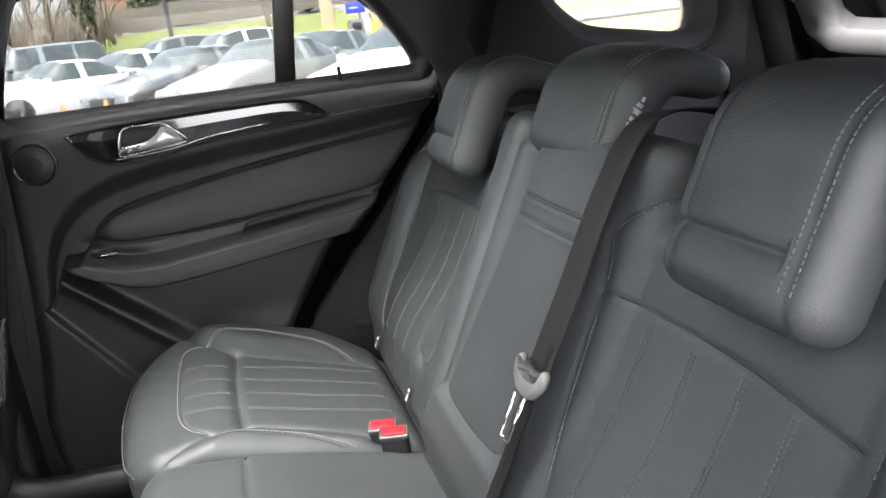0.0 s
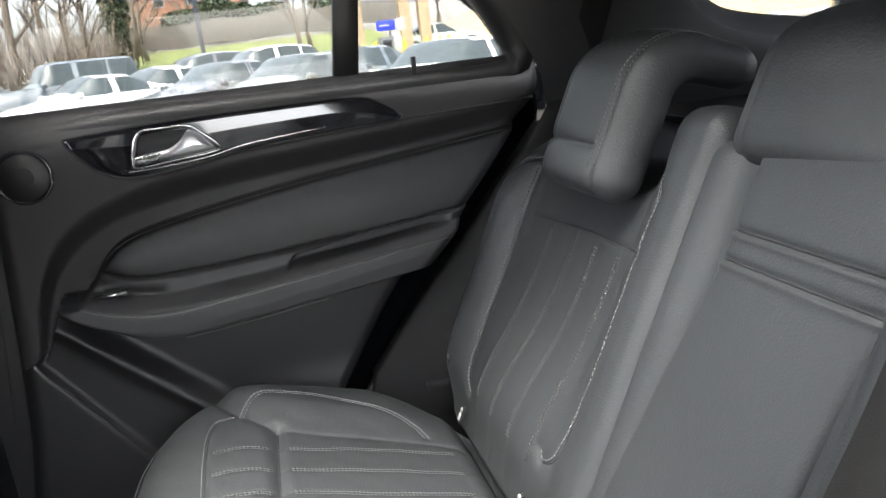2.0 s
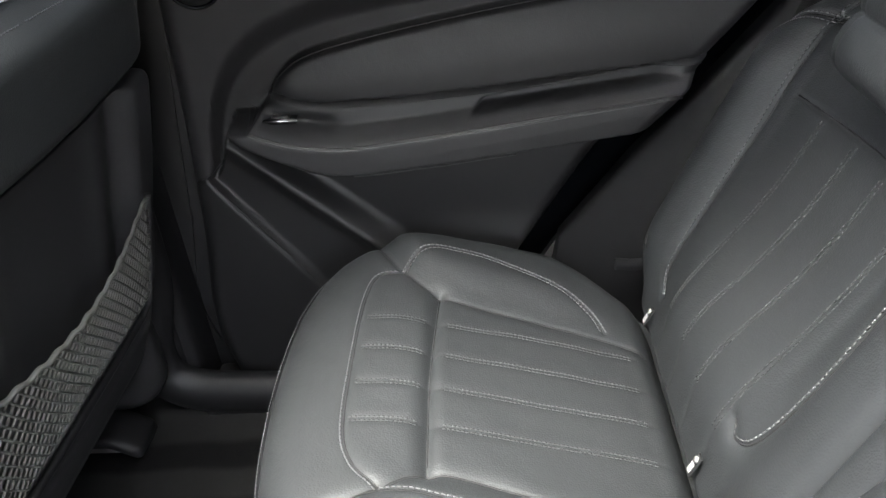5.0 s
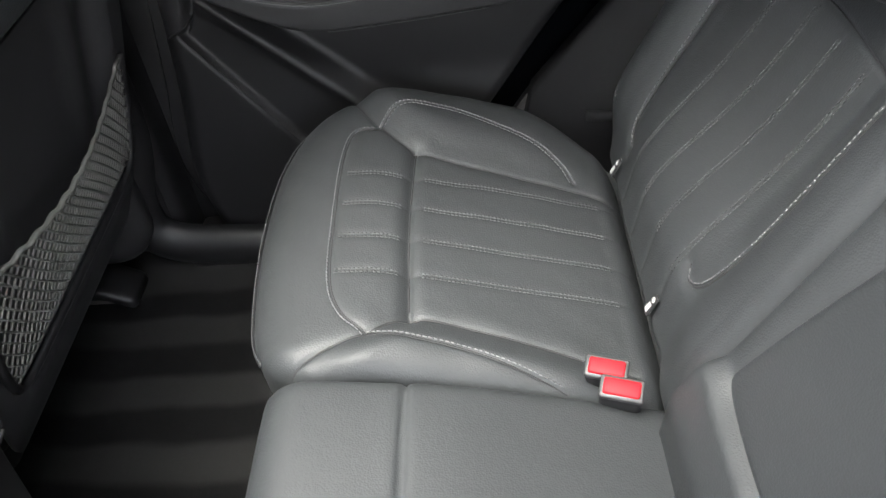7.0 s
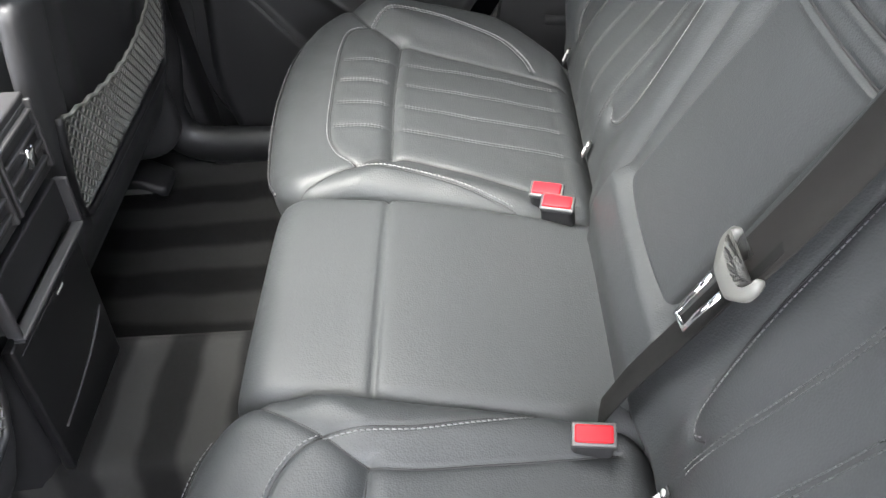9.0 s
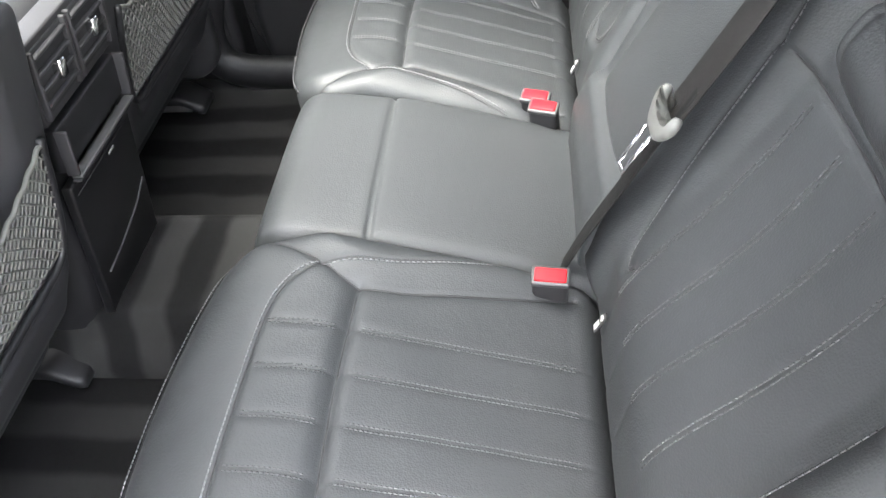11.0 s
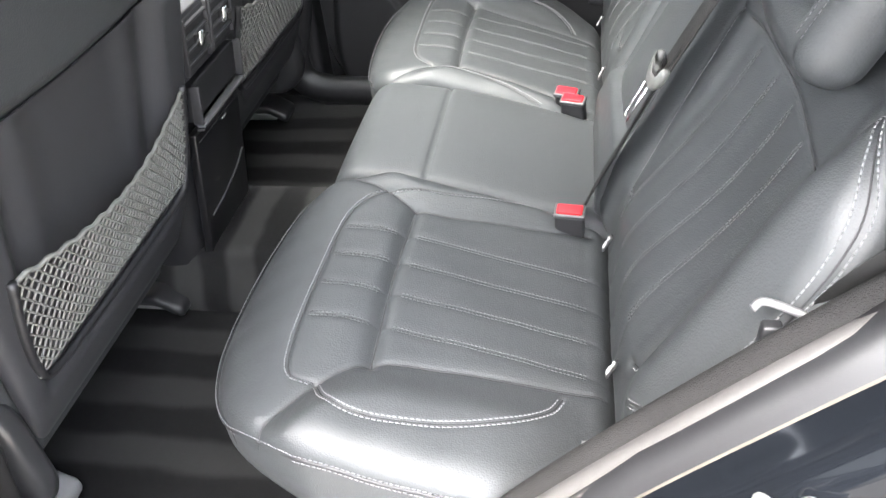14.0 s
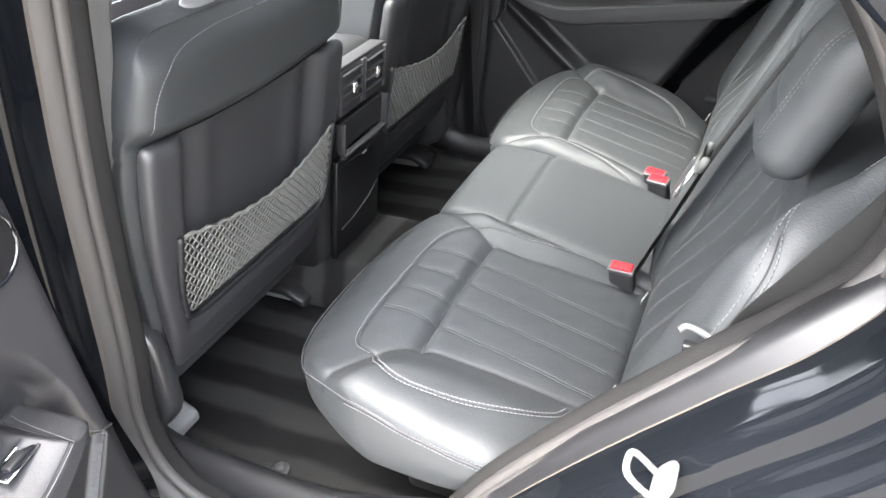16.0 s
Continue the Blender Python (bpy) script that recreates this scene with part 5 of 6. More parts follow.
def side_belt(s):
    ob = thing("side_seat_belt", "dark seat belt running down beside the backrest", "seat belt", "side seat belts", (0.15, s * 0.69, 1.1))
    own = lambda q: moved(q, Matrix.Translation(-ob.location))
    P = curve([(0.31, s * 0.64, 1.58), (0.275, s * 0.685, 1.42), (0.225, s * 0.700, 1.30), (0.165, s * 0.700, 1.20), (0.125, s * 0.675, 1.11), (0.11, s * 0.64, 1.0)], 12)
    P = P + np.array((0.07 if s > 0 else 0.035, 0.0, 0.0))
    part("webbing", own(ribbon(P, 0.050, np.tile((0.75, -s * 0.15, -0.5), (len(P), 1)))), BLACKWEB, ob, "dark woven webbing")
    P = curve([(0.030, s * 0.668, 0.835), (0.005, s * 0.662, 0.838), (-0.02, s * 0.655, 0.846)], 6)
    if s < 0:
        tab = [(-0.030, -0.612), (0.002, -0.605), (-0.002, -0.620), (-0.015, -0.634)]
        part("belt_guide", own(plate(tab, 2, 0.824, 0.840, 0.003)), PILLARGREY, ob, "pale grey plastic belt guide")
    part("anchor", own(ribbon(P, 0.018, np.tile((0, 0.3, 1.0), (len(P), 1)), 0.003)), STEEL if s < 0 else PLASTIC, ob)
    return ob


side_belt(1)
side_belt(-1)


def release_loop(s):
    ob = thing("backrest_latch", "grey metal latch rod beside the backrest", "latch", at=(0.11, s * 0.69, 1.10))
    P = curve([(-0.018, -s * 0.012, 0.004), (-0.008, -s * 0.016, 0.008), (0.02, -s * 0.006, 0.004), (0.05, s * 0.01, 0.0)], 8)
    part("rod", tube(P, 0.0036, 10), PILLARGREY, ob)
    part("lug", block((-0.012, -0.006, -0.03), (0.004, 0.006, 0.0), 0.003), PLASTIC, ob)
    return ob


release_loop(-1)


def striker():
    ob = thing("door_striker", "white painted door striker loop on the black jamb", "striker", at=(0.104, -0.838, 1.050))
    part("base", pad((-0.008, -0.026, -0.004), (0.026, 0.026, 0.004), (0.014, 0.014, 0.003), (10, 10, 4)), STRIKERPAINT, ob)
    P = curve([(-0.004, -0.017, 0.0), (-0.004, -0.018, 0.022), (-0.004, -0.016, 0.034), (-0.004, -0.008, 0.039), (-0.004, 0.008, 0.039), (-0.004, 0.016, 0.034), (-0.004, 0.018, 0.022), (-0.004, 0.017, 0.0)], 8)
    part("loop", tube(P, 0.0038, 10), STRIKERPAINT, ob)
    a = np.linspace(0, 2 * math.pi, 12, endpoint=False)
    for y in (-0.012, 0.012):
        part("screw", plate(np.stack([0.012 + 0.005 * np.cos(a), y + 0.005 * np.sin(a)], 1), 2, 0.003, 0.0065, 0.001), GREYPLASTIC, ob)
    ob.rotation_euler = (0, radians(-48), 0)
    ob.scale = (0.88, 0.88, 0.88)
    return ob


striker()


def mat_knob():
    ob = thing("mat_fastener", "round grey floor mat fastener on the carpet", "fastener", at=(-0.546, -0.609, 0.565))
    a = np.linspace(0, 2 * math.pi, 20, endpoint=False)
    part("washer", plate(np.stack([0.017 * np.cos(a), 0.017 * np.sin(a)], 1), 2, 0.0, 0.005, 0.002), RUBBER, ob)
    part("knob", plate(np.stack([0.010 * np.cos(a), 0.010 * np.sin(a)], 1), 2, 0.005, 0.014, 0.003), DARKGREY, ob)
    return ob


mat_knob()


def climate_dial():
    ob = thing("climate_dial", "chrome-ringed climate dial on the dashboard", "dial", at=(-1.475, 0.121, 1.081))
    a = np.linspace(0, 2 * math.pi, 30, endpoint=False)
    c = np.stack([np.zeros(30), 0.026 * np.cos(a), 0.026 * np.sin(a)], 1)
    part("ring", tube(c, 0.005, 8, True, up=(1, 0, 0)), CHROME, ob)
    part("knob", plate(np.stack([0.022 * np.cos(a), 0.022 * np.sin(a)], 1), 0, -0.01, 0.012, 0.003), PLASTIC, ob)
    part("pointer", block((0.012, 0.008, 0.004), (0.0135, 0.018, 0.008), 0.0004), RED, ob)
    for z in (-0.042, 0.048):
        part("trim_line", block((-0.012, -0.16, z), (0.006, 0.16, z + 0.005), 0.002), CHROME, ob)
    part("button_bank", block((-0.01, -0.15, -0.03), (0.003, -0.045, 0.03), 0.003), GLOSS, ob)
    ob.rotation_euler = (0, radians(-25), 0)
    return ob


climate_dial()


# ---- car park outside ----
ASPHALT = mat("worn_asphalt", (0.17, 0.158, 0.14), 0.9, bump=0.4, scale=40, vary=0.25)
GRASS = mat("spring_grass", (0.13, 0.15, 0.035), 0.95, bump=0.4, scale=30, vary=0.4)
DRY = mat("dry_grass", (0.36, 0.27, 0.14), 0.95, bump=0.4, scale=12, vary=0.3)
CONCRETE = mat("pale_concrete", (0.42, 0.40, 0.37), 0.85, bump=0.2, scale=30, vary=0.15)
FENCEWOOD = mat("weathered_wood", (0.17, 0.15, 0.13), 0.9, bump=0.3, scale=20, vary=0.3)
BARK = mat("bare_bark", (0.16, 0.13, 0.10), 0.95, bump=0.5, scale=30, vary=0.35)
TWIGS = mat("brown_twigs", (0.17, 0.135, 0.10), 0.95, vary=0.4, scale=4)
NEEDLES = mat("evergreen_leaves", (0.05, 0.065, 0.03), 0.9, vary=0.4, scale=8)
YELLOW = mat("yellow_paint", (0.65, 0.45, 0.03), 0.6, vary=0.15)
TAN = mat("tan_stucco", (0.45, 0.34, 0.21), 0.9, bump=0.2, scale=30, vary=0.12)
ORANGE = mat("orange_cone", (0.85, 0.15, 0.03), 0.6, vary=0.1)
BLUE = mat("blue_sign", (0.02, 0.04, 0.45), 0.5, vary=0.05)
BRICK = mat("red_brick", (0.30, 0.15, 0.09), 0.9, bump=0.3, scale=25, vary=0.3)
ROOFING = mat("grey_shingle", (0.12, 0.11, 0.11), 0.9, bump=0.3, scale=15, vary=0.25)
POLE = mat("dark_pole", (0.03, 0.035, 0.05), 0.5, vary=0.1)
CARGLASS = mat("dark_car_glass", (0.035, 0.045, 0.045), 0.12, vary=0.1, spec=0.5)
TYRE = mat("tyre_rubber", (0.02, 0.02, 0.02), 0.85, vary=0.2)
RIM = mat("alloy_rim", (0.35, 0.35, 0.36), 0.35, metal=0.7, vary=0.1)
LENS = mat("lamp_lens", (0.6, 0.6, 0.6), 0.15, vary=0.05)


def rise(x, y):
    """The height of the ground: level round the car, climbing slowly behind the rows."""
    x, y = np.asarray(x, float), np.asarray(y, float)
    far = np.minimum(y, 60)
    z = 0.018 * np.maximum(0, far - 12) + 0.09 * np.maximum(0, far - 32)
    bank = smooth(11, 24, x) * smooth(6, 14, y)
    return z + 3.5 * bank * (1 - smooth(60, 90, y) * 0)


def ground_sheet(xs, ys, lift=0.0):
    X, Y = np.meshgrid(xs, ys, indexing="ij")
    return grid_sheet(np.stack([X, Y, rise(X, Y) + lift], 2))


axis_far = np.concatenate([np.linspace(-400, -45, 8), np.linspace(-40, 40, 81), np.linspace(45, 400, 8)])
axis_y = np.concatenate([np.linspace(-400, -12, 8), np.linspace(-10, 70, 81), np.linspace(75, 400, 8)])
tagged(part("ground", flip(ground_sheet(axis_far, axis_y)), ASPHALT, kind="structure"), "pale worn asphalt car park", "ground")
tagged(part("grass_bank", flip(ground_sheet(np.linspace(-8, 9.5, 30), np.linspace(43, 56, 20), 0.03)), GRASS, kind="structure"), "green grass bank below the fence", "grass")
tagged(part("dry_bank", flip(ground_sheet(np.linspace(11.5, 40, 40), np.linspace(6, 50, 60), 0.04)), DRY, kind="structure"), "tan dry grass slope", "slope")
tagged(part("kerb", block((1.5, 40.2, 0.9), (9.5, 40.6, float(rise(3, 40)) + 0.35), 0.04), CONCRETE, kind="structure"), "pale concrete kerb wall", "kerb")


def vehicle(name, label, x, y, paint, style="sedan", heading=225.0):
    """A parked car: nose along its own +x."""
    L, W, H, hood, boot, belt = {"sedan": (4.8, 1.86, 1.45, 0.98, 1.05, 0.96), "suv": (4.75, 1.92, 1.72, 1.12, 1.62, 1.10), "boxy": (4.7, 1.95, 1.92, 1.22, 1.88, 1.22)}[style]
    h = L / 2
    if style == "sedan":
        sx = (-h, -h + 0.1, -h + 0.75, -0.75, 0.1, 0.85, h - 0.55, h - 0.1, h)
        top = (0.72, boot - 0.05, boot, H - 0.03, H, hood + 0.02, hood - 0.15, 0.68, 0.55)
        g0, g1 = -h + 0.75, 0.95
    elif style == "suv":
        sx = (-h, -h + 0.1, -h + 0.45, -0.9, 0.0, 0.55, 1.05, h - 0.35, h - 0.08, h)
        top = (0.85, 1.15, H - 0.12, H, H - 0.01, H - 0.12, hood, hood - 0.10, 0.80, 0.62)
        g0, g1 = -h + 0.25, 1.05
    else:
        sx = (-h, -h + 0.06, -h + 0.2, -0.9, 0.3, 0.5, 0.85, h - 0.12, h - 0.04, h)
        top = (1.0, 1.7, H - 0.02, H, H - 0.01, H - 0.06, hood, hood - 0.04, 1.0, 0.70)
        g0, g1 = -h + 0.1, 0.85
    S = np.linspace(-h, h, 61)
    zt = np.interp(S, sx, top)
    k = np.array([1, 2, 1.0]) / 4
    for _ in range(2):
        zt[1:-1] = np.convolve(zt, k, "valid")
    wid = W / 2 * np.minimum(1, 0.80 + 0.20 * np.sqrt(np.clip((h - np.abs(S)) / 0.55, 0, 1)))
    zb = np.minimum(zt - 0.03, belt - 0.10 * smooth(0.5, h, S))
    rowz = []
    for i, s in enumerate(S):
        w, b, t = wid[i], zb[i], zt[i]
        roofw = w * (0.74 if t > b + 0.12 else 0.90)
        pts = [(w * 0.90, 0.20), (w * 0.985, 0.34), (w, 0.62), (w * 0.985, b), (w * 0.955, b + 0.02 * (t - b)), (roofw + 0.03, t - 0.06 * min(1, (t - b) / 0.3)), (roofw * 0.85, t - 0.005), (roofw * 0.4, t + 0.015), (0, t + 0.02)]
        full = [(-a, c) for a, c in pts] + [(a, c) for a, c in pts[-2::-1]]
        rowz.append([(s, a, c) for a, c in full])
    P = np.array(rowz)
    v, f = grid_sheet(P)
    m = P.shape[1] - 1
    body, glass = [], []
    for n, q in enumerate(f):
        i, j = divmod(n, m)
        s = 0.5 * (S[i] + S[min(i + 1, 60)])
        side_band = j in (4, m - 5)
        tall = (zt[i] - zb[i]) > 0.16
        pillar = min(abs(s - p) for p in (-1.30, -0.30)) < 0.06
        shield = j in (5, 6, 7, 8, 9, 10) and tall and abs(zt[min(i + 1, 60)] - zt[i]) > 0.02 and zt[i] > zb[i] + 0.1
        (glass if (side_band and tall and g0 < s < g1 and not pillar) or shield else body).append(q)
    ob = thing(name, label, "car", "parked cars", (x, y, float(rise(x, y))))
    ob.rotation_euler = (0, 0, radians(heading))
    ends = [tuple(range(m + 1)), tuple(reversed(range(60 * (m + 1), 61 * (m + 1))))]
    part("body", flip((v, body + ends)), paint, ob)
    part("windows", flip((v, glass)), CARGLASS, ob, "dark reflecting windows")
    a = np.linspace(0, 2 * math.pi, 22, endpoint=False)
    for wx in (-h + 0.95, h - 0.92):
        for s in (1, -1):
            ring = np.stack([wx + 0.26 * np.cos(a), np.full(22, s * (W / 2 - 0.10)), 0.335 + 0.26 * np.sin(a)], 1)
            wheel = part("wheel", tube(ring, 0.085, 8, True, 1.25, (0, 1, 0)), TYRE, ob, "black tyre")
            part("rim", plate(np.stack([wx + 0.21 * np.cos(a), 0.335 + 0.21 * np.sin(a)], 1), 1, s * (W / 2 - 0.06), s * (W / 2 - 0.02), 0.01), RIM, wheel, "grey alloy rim")
            part("arch", plate(np.stack([wx + 0.37 * np.cos(a), 0.34 + 0.37 * np.sin(a)], 1), 1, s * (W / 2 - 0.14), s * (W / 2 + 0.004)), TYRE, wheel)
            for q in range(5):
                c, sn = math.cos(q * 1.2566), math.sin(q * 1.2566)
                part("spoke", tube(np.array([(wx, s * (W / 2 - 0.015), 0.335), (wx + 0.2 * c, s * (W / 2 - 0.015), 0.335 + 0.2 * sn)]), 0.022, 5), RIM, wheel)
    for s in (1, -1):
        part("headlight", pad((h - 0.42, s * 0.58 - 0.2, 0.62), (h - 0.10, s * 0.58 + 0.2, 0.76), 0.05, (4, 4, 3)), LENS, ob, "clear headlight")
        part("wing_mirror", pad((0.62, s * (W / 2 + 0.09) - 0.09, belt - 0.03), (0.80, s * (W / 2 + 0.09) + 0.09, belt + 0.12), 0.05, (4, 4, 4)), paint, ob)
    part("grille", pad((h - 0.12, -0.42, 0.36), (h + 0.015, 0.42, 0.62), 0.03, (3, 6, 3)), TYRE, ob, "black grille")
    return ob


CARWHITE = mat("white_car_paint", (0.62, 0.62, 0.62), 0.25, vary=0.04, coat=0.6)
CARGREY = mat("dark_grey_car_paint", (0.06, 0.06, 0.065), 0.25, vary=0.06, coat=0.6)
CARSLATE = mat("slate_car_paint", (0.05, 0.065, 0.075), 0.3, vary=0.06, coat=0.5)
CARSILVER = mat("silver_car_paint", (0.32, 0.33, 0.33), 0.3, metal=0.3, vary=0.05, coat=0.5)
CARMOSS = mat("grey_green_car_paint", (0.09, 0.095, 0.085), 0.3, metal=0.2, vary=0.05, coat=0.5)
CARGREEN = mat("pale_green_car_paint", (0.45, 0.5, 0.42), 0.3, vary=0.05, coat=0.5)

vehicle("parked_car", "white parked saloon with dark windows", -4.0, 21.0, CARWHITE, heading=216)
vehicle("parked_car", "white parked saloon behind an orange cone", -2.5, 22.3, CARWHITE, heading=220)
vehicle("parked_car", "dark grey parked saloon", -0.7, 18.2, CARGREY, heading=222)
vehicle("parked_car", "dark grey-green parked saloon with clear headlights", 0.9, 15.8, CARMOSS, heading=225)
vehicle("parked_car", "slate grey parked saloon", 2.3, 17.6, CARSLATE, heading=225)
vehicle("parked_car", "white parked saloon close by", 3.3, 12.8, CARWHITE, heading=222)
vehicle("parked_van", "slate boxy off-road car with flat sides", -5.6, 26.0, CARSLATE, "boxy", 205)
vehicle("parked_suv", "white parked utility car", 0.6, 28.5, CARWHITE, "suv", 205)
vehicle("parked_car", "silver parked saloon in the back row", -3.2, 30.0, CARSILVER, heading=210)
vehicle("parked_suv", "dark parked utility car in the back row", -1.6, 30.5, CARGREY, "suv", 208)
vehicle("parked_car", "pale grey parked saloon in the back row", -9.2, 29.0, CARSILVER, heading=205)
vehicle("parked_suv", "dark parked utility car at the row's end", -11.6, 27.0, CARSLATE, "suv", 205)
vehicle("parked_car", "pale green parked saloon beside the yellow posts", 9.6, 37.5, CARGREEN, heading=5)


def cone(x, y):
    ob = thing("traffic_cone", "orange traffic cone on the asphalt", "cone", "traffic cones", (x, y, float(rise(x, y))))
    part("foot", block((-0.19, -0.19, 0), (0.19, 0.19, 0.035), 0.012), ORANGE, ob)
    P = np.array([(0, 0, 0.03), (0, 0, 0.25), (0, 0, 0.5), (0, 0, 0.70), (0, 0, 0.72)], float)
    part("shell", tube(P, np.array([0.15, 0.105, 0.06, 0.026, 0.015]), 14), ORANGE, ob)
    return ob


for x, y in ((-2.95, 15.0), (-2.20, 15.0), (-1.27, 15.0), (4.0, 30.5), (5.1, 33.0)):
    cone(x, y)


def bollard(x, y):
    ob = thing("bollard", "yellow painted steel bollard", "bollard", "yellow bollards", (x, y, float(rise(x, y))))
    P = np.array([(0, 0, -0.05), (0, 0, 0.6), (0, 0, 1.08), (0, 0, 1.16), (0, 0, 1.18)], float)
    part("post", tube(P, np.array([0.085, 0.085, 0.085, 0.06, 0.02]), 12), YELLOW, ob)
    return ob


for x, y in ((4.95, 34.5), (5.35, 34.2), (7.3, 34.5), (8.35, 34.5), (8.9, 34.2), (9.3, 34.2), (6.0, 34.8)):
    bollard(x, y)


def kiosk():
    z = float(rise(6.45, 34.4))
    ob = thing("pay_kiosk", "grey pay kiosk with black screen and blue sign", "kiosk", at=(6.45, 34.4, z))
    part("cabinet", block((-0.32, -0.25, 0), (0.32, 0.25, 1.35), 0.04), GREYPLASTIC, ob)
    part("screen", block((-0.2, -0.27, 0.85), (0.2, -0.24, 1.2), 0.02), GLOSS, ob, "black screen")
    part("sign_post", tube(np.array([(0.25, 0.1, 0), (0.25, 0.1, 2.0)]), 0.05, 8), POLE, ob)
    sg = part("sign_board", block((-0.35, 0.02, 1.62), (0.5, 0.10, 2.05), 0.02), BLUE, ob, "blue sign board")
    part("sign_bar", block((-0.22, 0.004, 1.80), (0.20, 0.022, 1.88), 0.004), WHITE, sg)
    part("side_panel", block((0.52, 0.0, 1.55), (0.95, 0.12, 2.1), 0.02), CONCRETE, ob, "pale panel")
    return ob


kiosk()


def canopy():
    z = float(rise(6, 36))
    ob = thing("canopy", "tan stucco canopy on square columns", "canopy", at=(6.5, 36.5, z))
    for x in (-0.95, 1.35, 2.3):
        c = part("column", block((x - 0.26, -0.26, 0), (x + 0.26, 0.26, 4.6), 0.03), TAN, ob)
        part("plinth", block((x - 0.33, -0.33, 0), (x + 0.33, 0.33, 0.5), 0.03), YELLOW, c, "yellow column guard")
    part("slab", block((-1.8, -1.2, 4.6), (4.5, 3.5, 5.2), 0.05), TAN, ob)
    return ob


canopy()


def fence():
    ob = thing("wooden_fence", "weathered grey board fence above the bank", "fence", at=(0, 56, 0))
    vs = []
    for i in range(150):
        x = -12 + i * 0.16
        z = float(rise(x, 56)) + 0.08 * math.sin(i * 0.21) + 0.02 * (x + 12)
        b = block((x, -0.012, z), (x + 0.145, 0.012, z + 1.55 + 0.03 * math.sin(i * 2.3)), 0.004)
        vs.append(b)
    part("boards", join(*vs), FENCEWOOD, ob, kind="stuff")
    for i in range(11):
        x = -12 + i * 2.4
        z = float(rise(x, 56)) + 0.02 * (x + 12)
        part("post", block((x - 0.06, 0.02, z), (x + 0.06, 0.14, z + 1.7), 0.01), FENCEWOOD, ob)
    return ob


fence()


def street_pole():
    z = float(rise(-1.6, 40))
    ob = thing("light_pole", "tall dark steel lamp pole", "lamp pole", at=(-1.65, 40, z))
    P = np.array([(0, 0, 0), (0, 0, 0.5), (0, 0, 4), (0, 0, 8)], float)
    part("shaft", tube(P, np.array([0.13, 0.12, 0.10, 0.07]), 10), POLE, ob)
    part("foot", block((-0.25, -0.25, -0.1), (0.25, 0.25, 0.12), 0.03), CONCRETE, ob)
    part("lamp_head", block((-0.9, -0.15, 7.9), (0.1, 0.15, 8.05), 0.04), POLE, ob)
    return ob


street_pole()


def bare_tree_mesh(seed, height):
    rng = random.Random(seed)
    trunk, twig = [], []

    def grow(p, d, length, r, level):
        n = 4 if level < 2 else 3
        pts = [p]
        q = p
        dd = d
        for _ in range(n):
            dd = (dd + Vector((rng.uniform(-1, 1), rng.uniform(-1, 1), rng.uniform(-0.3, 0.6))) * 0.16).normalized()
            q = q + dd * (length / n)
            pts.append(q)
        rad = np.linspace(r, r * 0.6, len(pts))
        (trunk if level < 2 else twig).append(tube(np.array([tuple(a) for a in pts]), rad, 7 if level < 1 else (5 if level < 2 else 3)))
        if level >= 4:
            return
        kids = (5, 4, 4, 3)[level]
        for i in range(kids):
            t = rng.uniform(0.35, 1.0)
            k = min(len(pts) - 2, int(t * n))
            b = pts[k].lerp(pts[k + 1], t * n - k if k < n else 1)
            side = Vector((rng.uniform(-1, 1), rng.uniform(-1, 1), rng.uniform(0.1, 0.9))).normalized()
            nd = (dd * 0.55 + side * 0.75).normalized()
            grow(b, nd, length * rng.uniform(0.45, 0.68), max(0.008, r * 0.45), level + 1)
    grow(Vector((0, 0, -0.2)), Vector((0, 0, 1)), height * 0.55, height * 0.022, 0)
    return mesh_from("trunk", *join(*trunk)), mesh_from("twigs", *join(*twig))


TREES = [bare_tree_mesh(s, h) for s, h in ((3, 9.0), (8, 7.5), (15, 10.0))]


def bare_tree(k, x, y, size, turn):
    ob = thing("bare_tree", "leafless brown tree with a fine crown of twigs", "tree", "bare trees", (x, y, float(rise(x, y))))
    part("trunk", TREES[k][0], BARK, ob)
    part("crown", TREES[k][1], TWIGS, ob, "bare brown twigs")
    ob.scale = (size, size, size)
    ob.rotation_euler = (0, 0, turn)
    return ob


rng = random.Random(5)
for i in range(30):
    x = rng.uniform(-30, -5.0)
    y = rng.uniform(38, 62) if x > -14 else rng.uniform(30, 60)
    bare_tree(i % 3, x, y, rng.uniform(0.7, 1.2), rng.uniform(0, 6))
for x, y, s in ((3.6, 45.5, 0.8), (4.4, 48, 0.9), (-0.2, 60, 1.1), (8.8, 60, 1.0), (1.5, 61, 1.2), (-3.2, 63, 1.2), (12.5, 48, 1.0), (6.2, 62, 1.1)):
    bare_tree(rng.randrange(3), x, y, s, rng.uniform(0, 6))


def brush():
    """Tangled dry brush under the trees."""
    vs = []
    r = random.Random(11)
    for i in range(2600):
        x = r.uniform(-34, -5.2)
        y = r.uniform(34, 60)
        z = float(rise(x, y))
        h = r.uniform(0.6, 3.4)
        dx, dy = r.uniform(-0.8, 0.8), r.uniform(-0.5, 0.5)
        P = np.array([(x, y, z), (x + dx * 0.4, y + dy, z + h * 0.6), (x + dx, y + dy, z + h)])
        vs.append(tube(P, np.array([0.03, 0.02, 0.008]), 3))
    return join(*vs)


tagged(part("dry_brush", brush(), TWIGS, kind="stuff"), "tangled brown leafless brush", "brush")


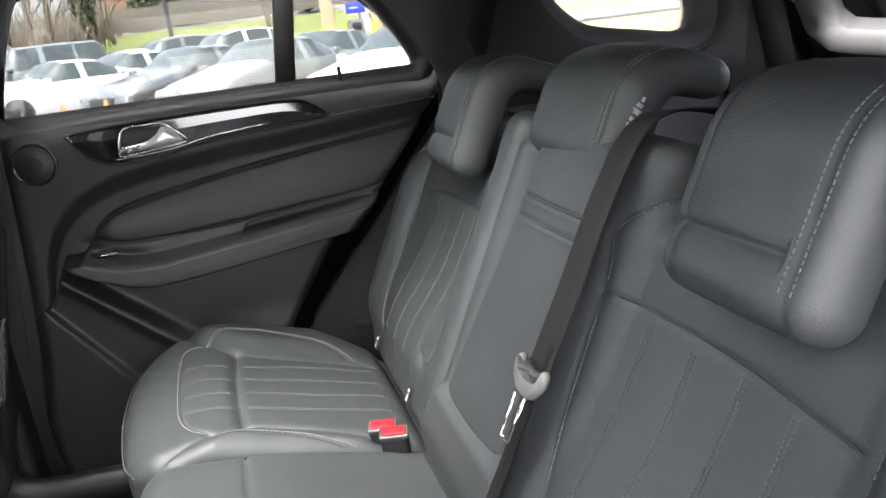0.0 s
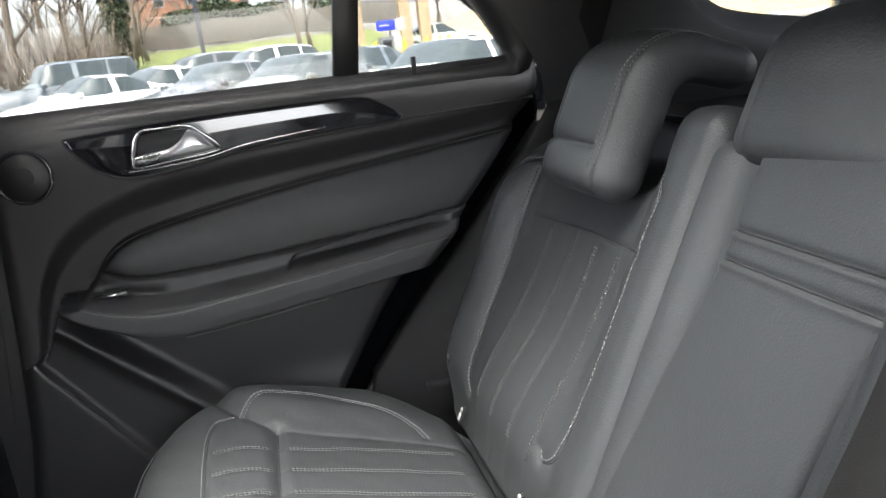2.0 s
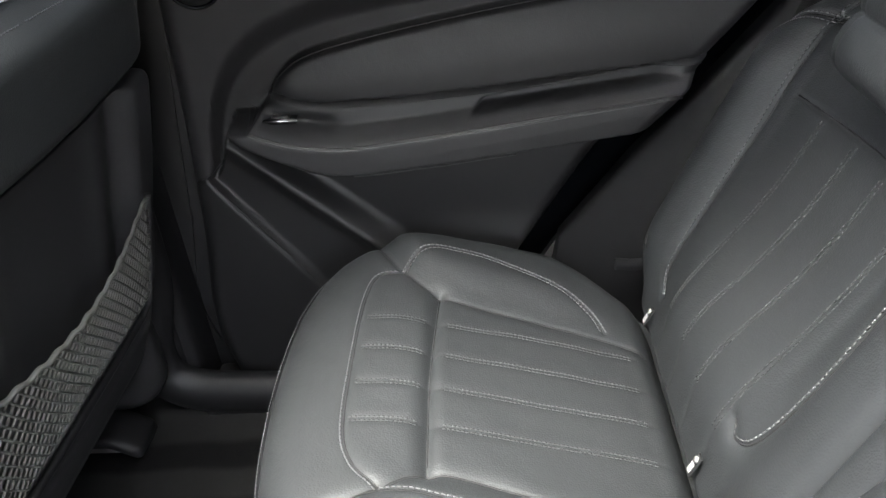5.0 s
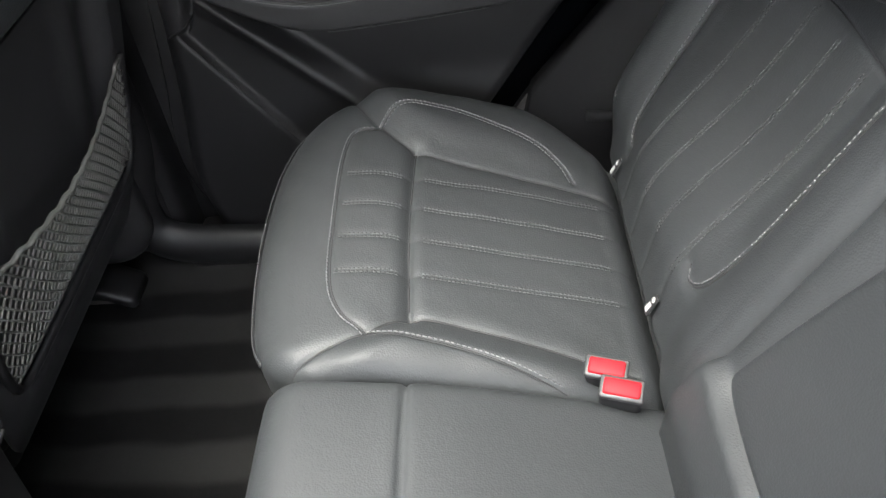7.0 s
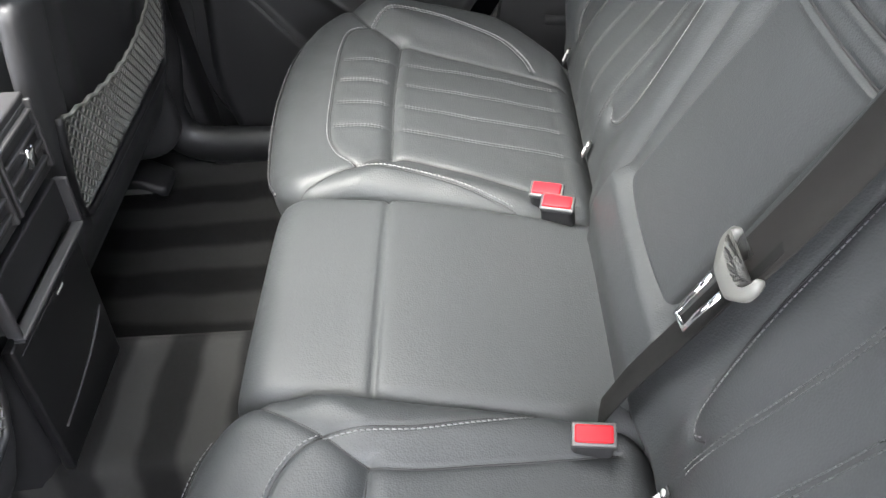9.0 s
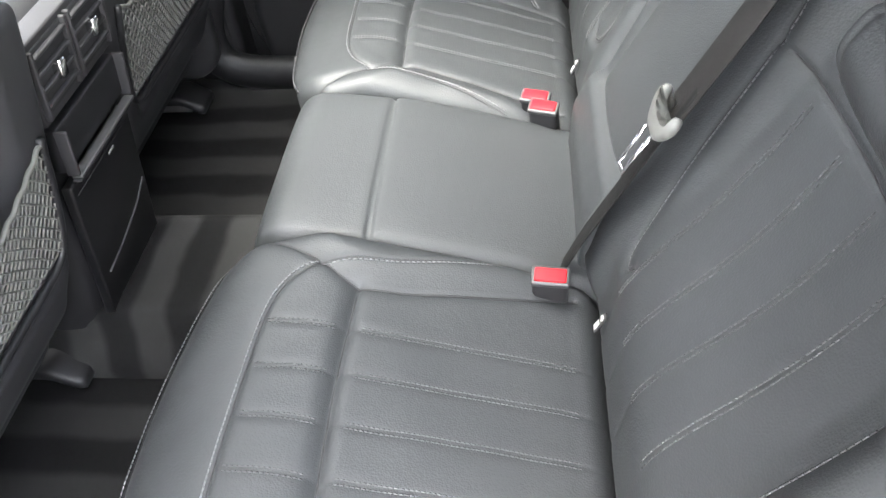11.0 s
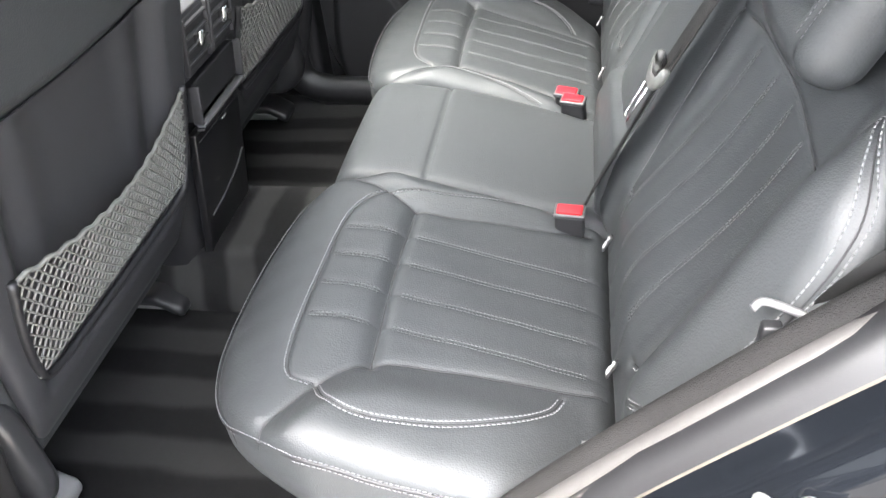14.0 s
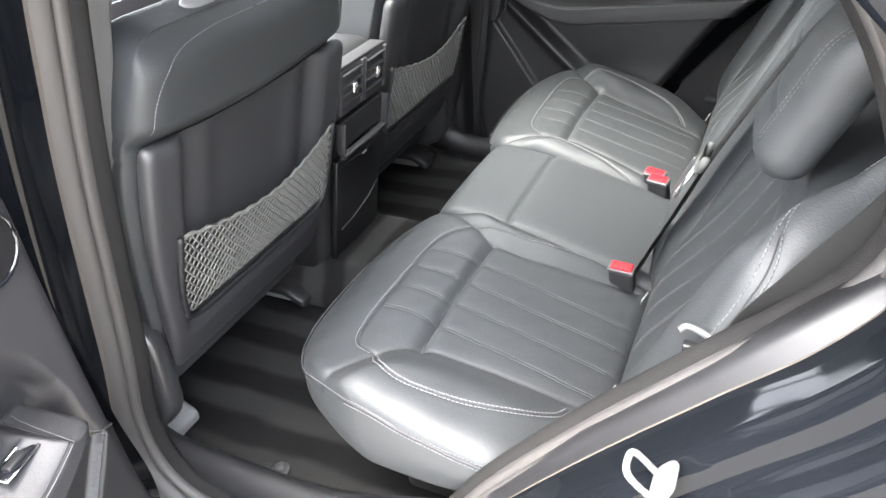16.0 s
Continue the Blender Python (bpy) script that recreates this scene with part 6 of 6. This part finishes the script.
def evergreen(x, y, h, w):
    ob = thing("evergreen_bush", "dense dark evergreen bush", "bush", "evergreen bushes", (x, y, float(rise(x, y))))
    part("trunk", tube(np.array([(0, 0, -0.1), (0, 0, h * 0.8)]), np.array([0.12, 0.04]), 6), BARK, ob)
    r = random.Random(int(x * 10 + y))
    vs, fs = [], []
    for i in range(1500):
        t = r.random()
        ang = r.uniform(0, 6.28)
        rad = w * math.sqrt(r.random()) * math.sin(math.pi * min(1, 0.12 + 0.88 * (1 - t) ** 0.8)) ** 0.7
        c = Vector((rad * math.cos(ang), rad * math.sin(ang), 0.15 + h * t))
        a = Vector((r.uniform(-1, 1), r.uniform(-1, 1), r.uniform(-1, 1))).normalized() * 0.16
        b = a.cross(Vector((r.uniform(-1, 1), r.uniform(-1, 1), 0.3))).normalized() * 0.10
        k = len(vs)
        vs += [tuple(c - a), tuple(c + b), tuple(c + a), tuple(c - b)]
        fs.append((k, k + 1, k + 2, k + 3))
    part("crown", (np.array(vs), fs), NEEDLES, ob, "dark green leaves")
    return ob


for x, y, h, w in ((-1.0, 58.5, 2.9, 1.5), (-3.2, 59.5, 2.3, 1.8), (0.6, 60, 2.4, 1.4), (-6.2, 47, 5.5, 0.8), (7.5, 58, 2.6, 2.0), (3.0, 60, 2.2, 1.6)):
    evergreen(x, y, h, w)


def house():
    z = float(rise(-5, 75))
    ob = thing("brick_house", "red brick house with white windows behind the trees", "house", at=(-4.5, 76, z))
    part("wall", block((-6, 0, 0), (6, 8, 6.0), 0.02), BRICK, ob)
    ridge = [(-6.5, 5.9), (6.5, 5.9), (0.0, 9.2)]
    part("roof", plate(ridge, 1, -0.4, 8.4), ROOFING, ob, smooth=False)
    for x in (-4.3, -1.5, 1.5, 4.3):
        for zz in (1.2, 4.0):
            w = part("window", block((x - 0.5, -0.05, zz), (x + 0.5, 0.02, zz + 1.3), 0.01), WHITE, ob, "white window frame")
            part("pane", block((x - 0.42, -0.07, zz + 0.08), (x + 0.42, -0.03, zz + 1.22), 0.01), CARGLASS, w)
    return ob


house()


def guard_rail():
    z = float(rise(11, 17.5))
    ob = thing("guard_rail", "white metal rail along the dry slope", "rail", at=(10.5, 17.0, 0.0))
    part("beam", tube(np.array([(-3.5, 2.5, 1.05), (4.5, -3.0, 1.15)]), 0.09, 8), WHITE, ob)
    for t in (0.08, 0.36, 0.64, 0.92):
        x, y = -3.5 + 8 * t, 2.5 - 5.5 * t
        part("post", block((x - 0.05, y - 0.05, -0.1), (x + 0.05, y + 0.05, 1.05), 0.01), WHITE, ob)
    return ob


guard_rail()
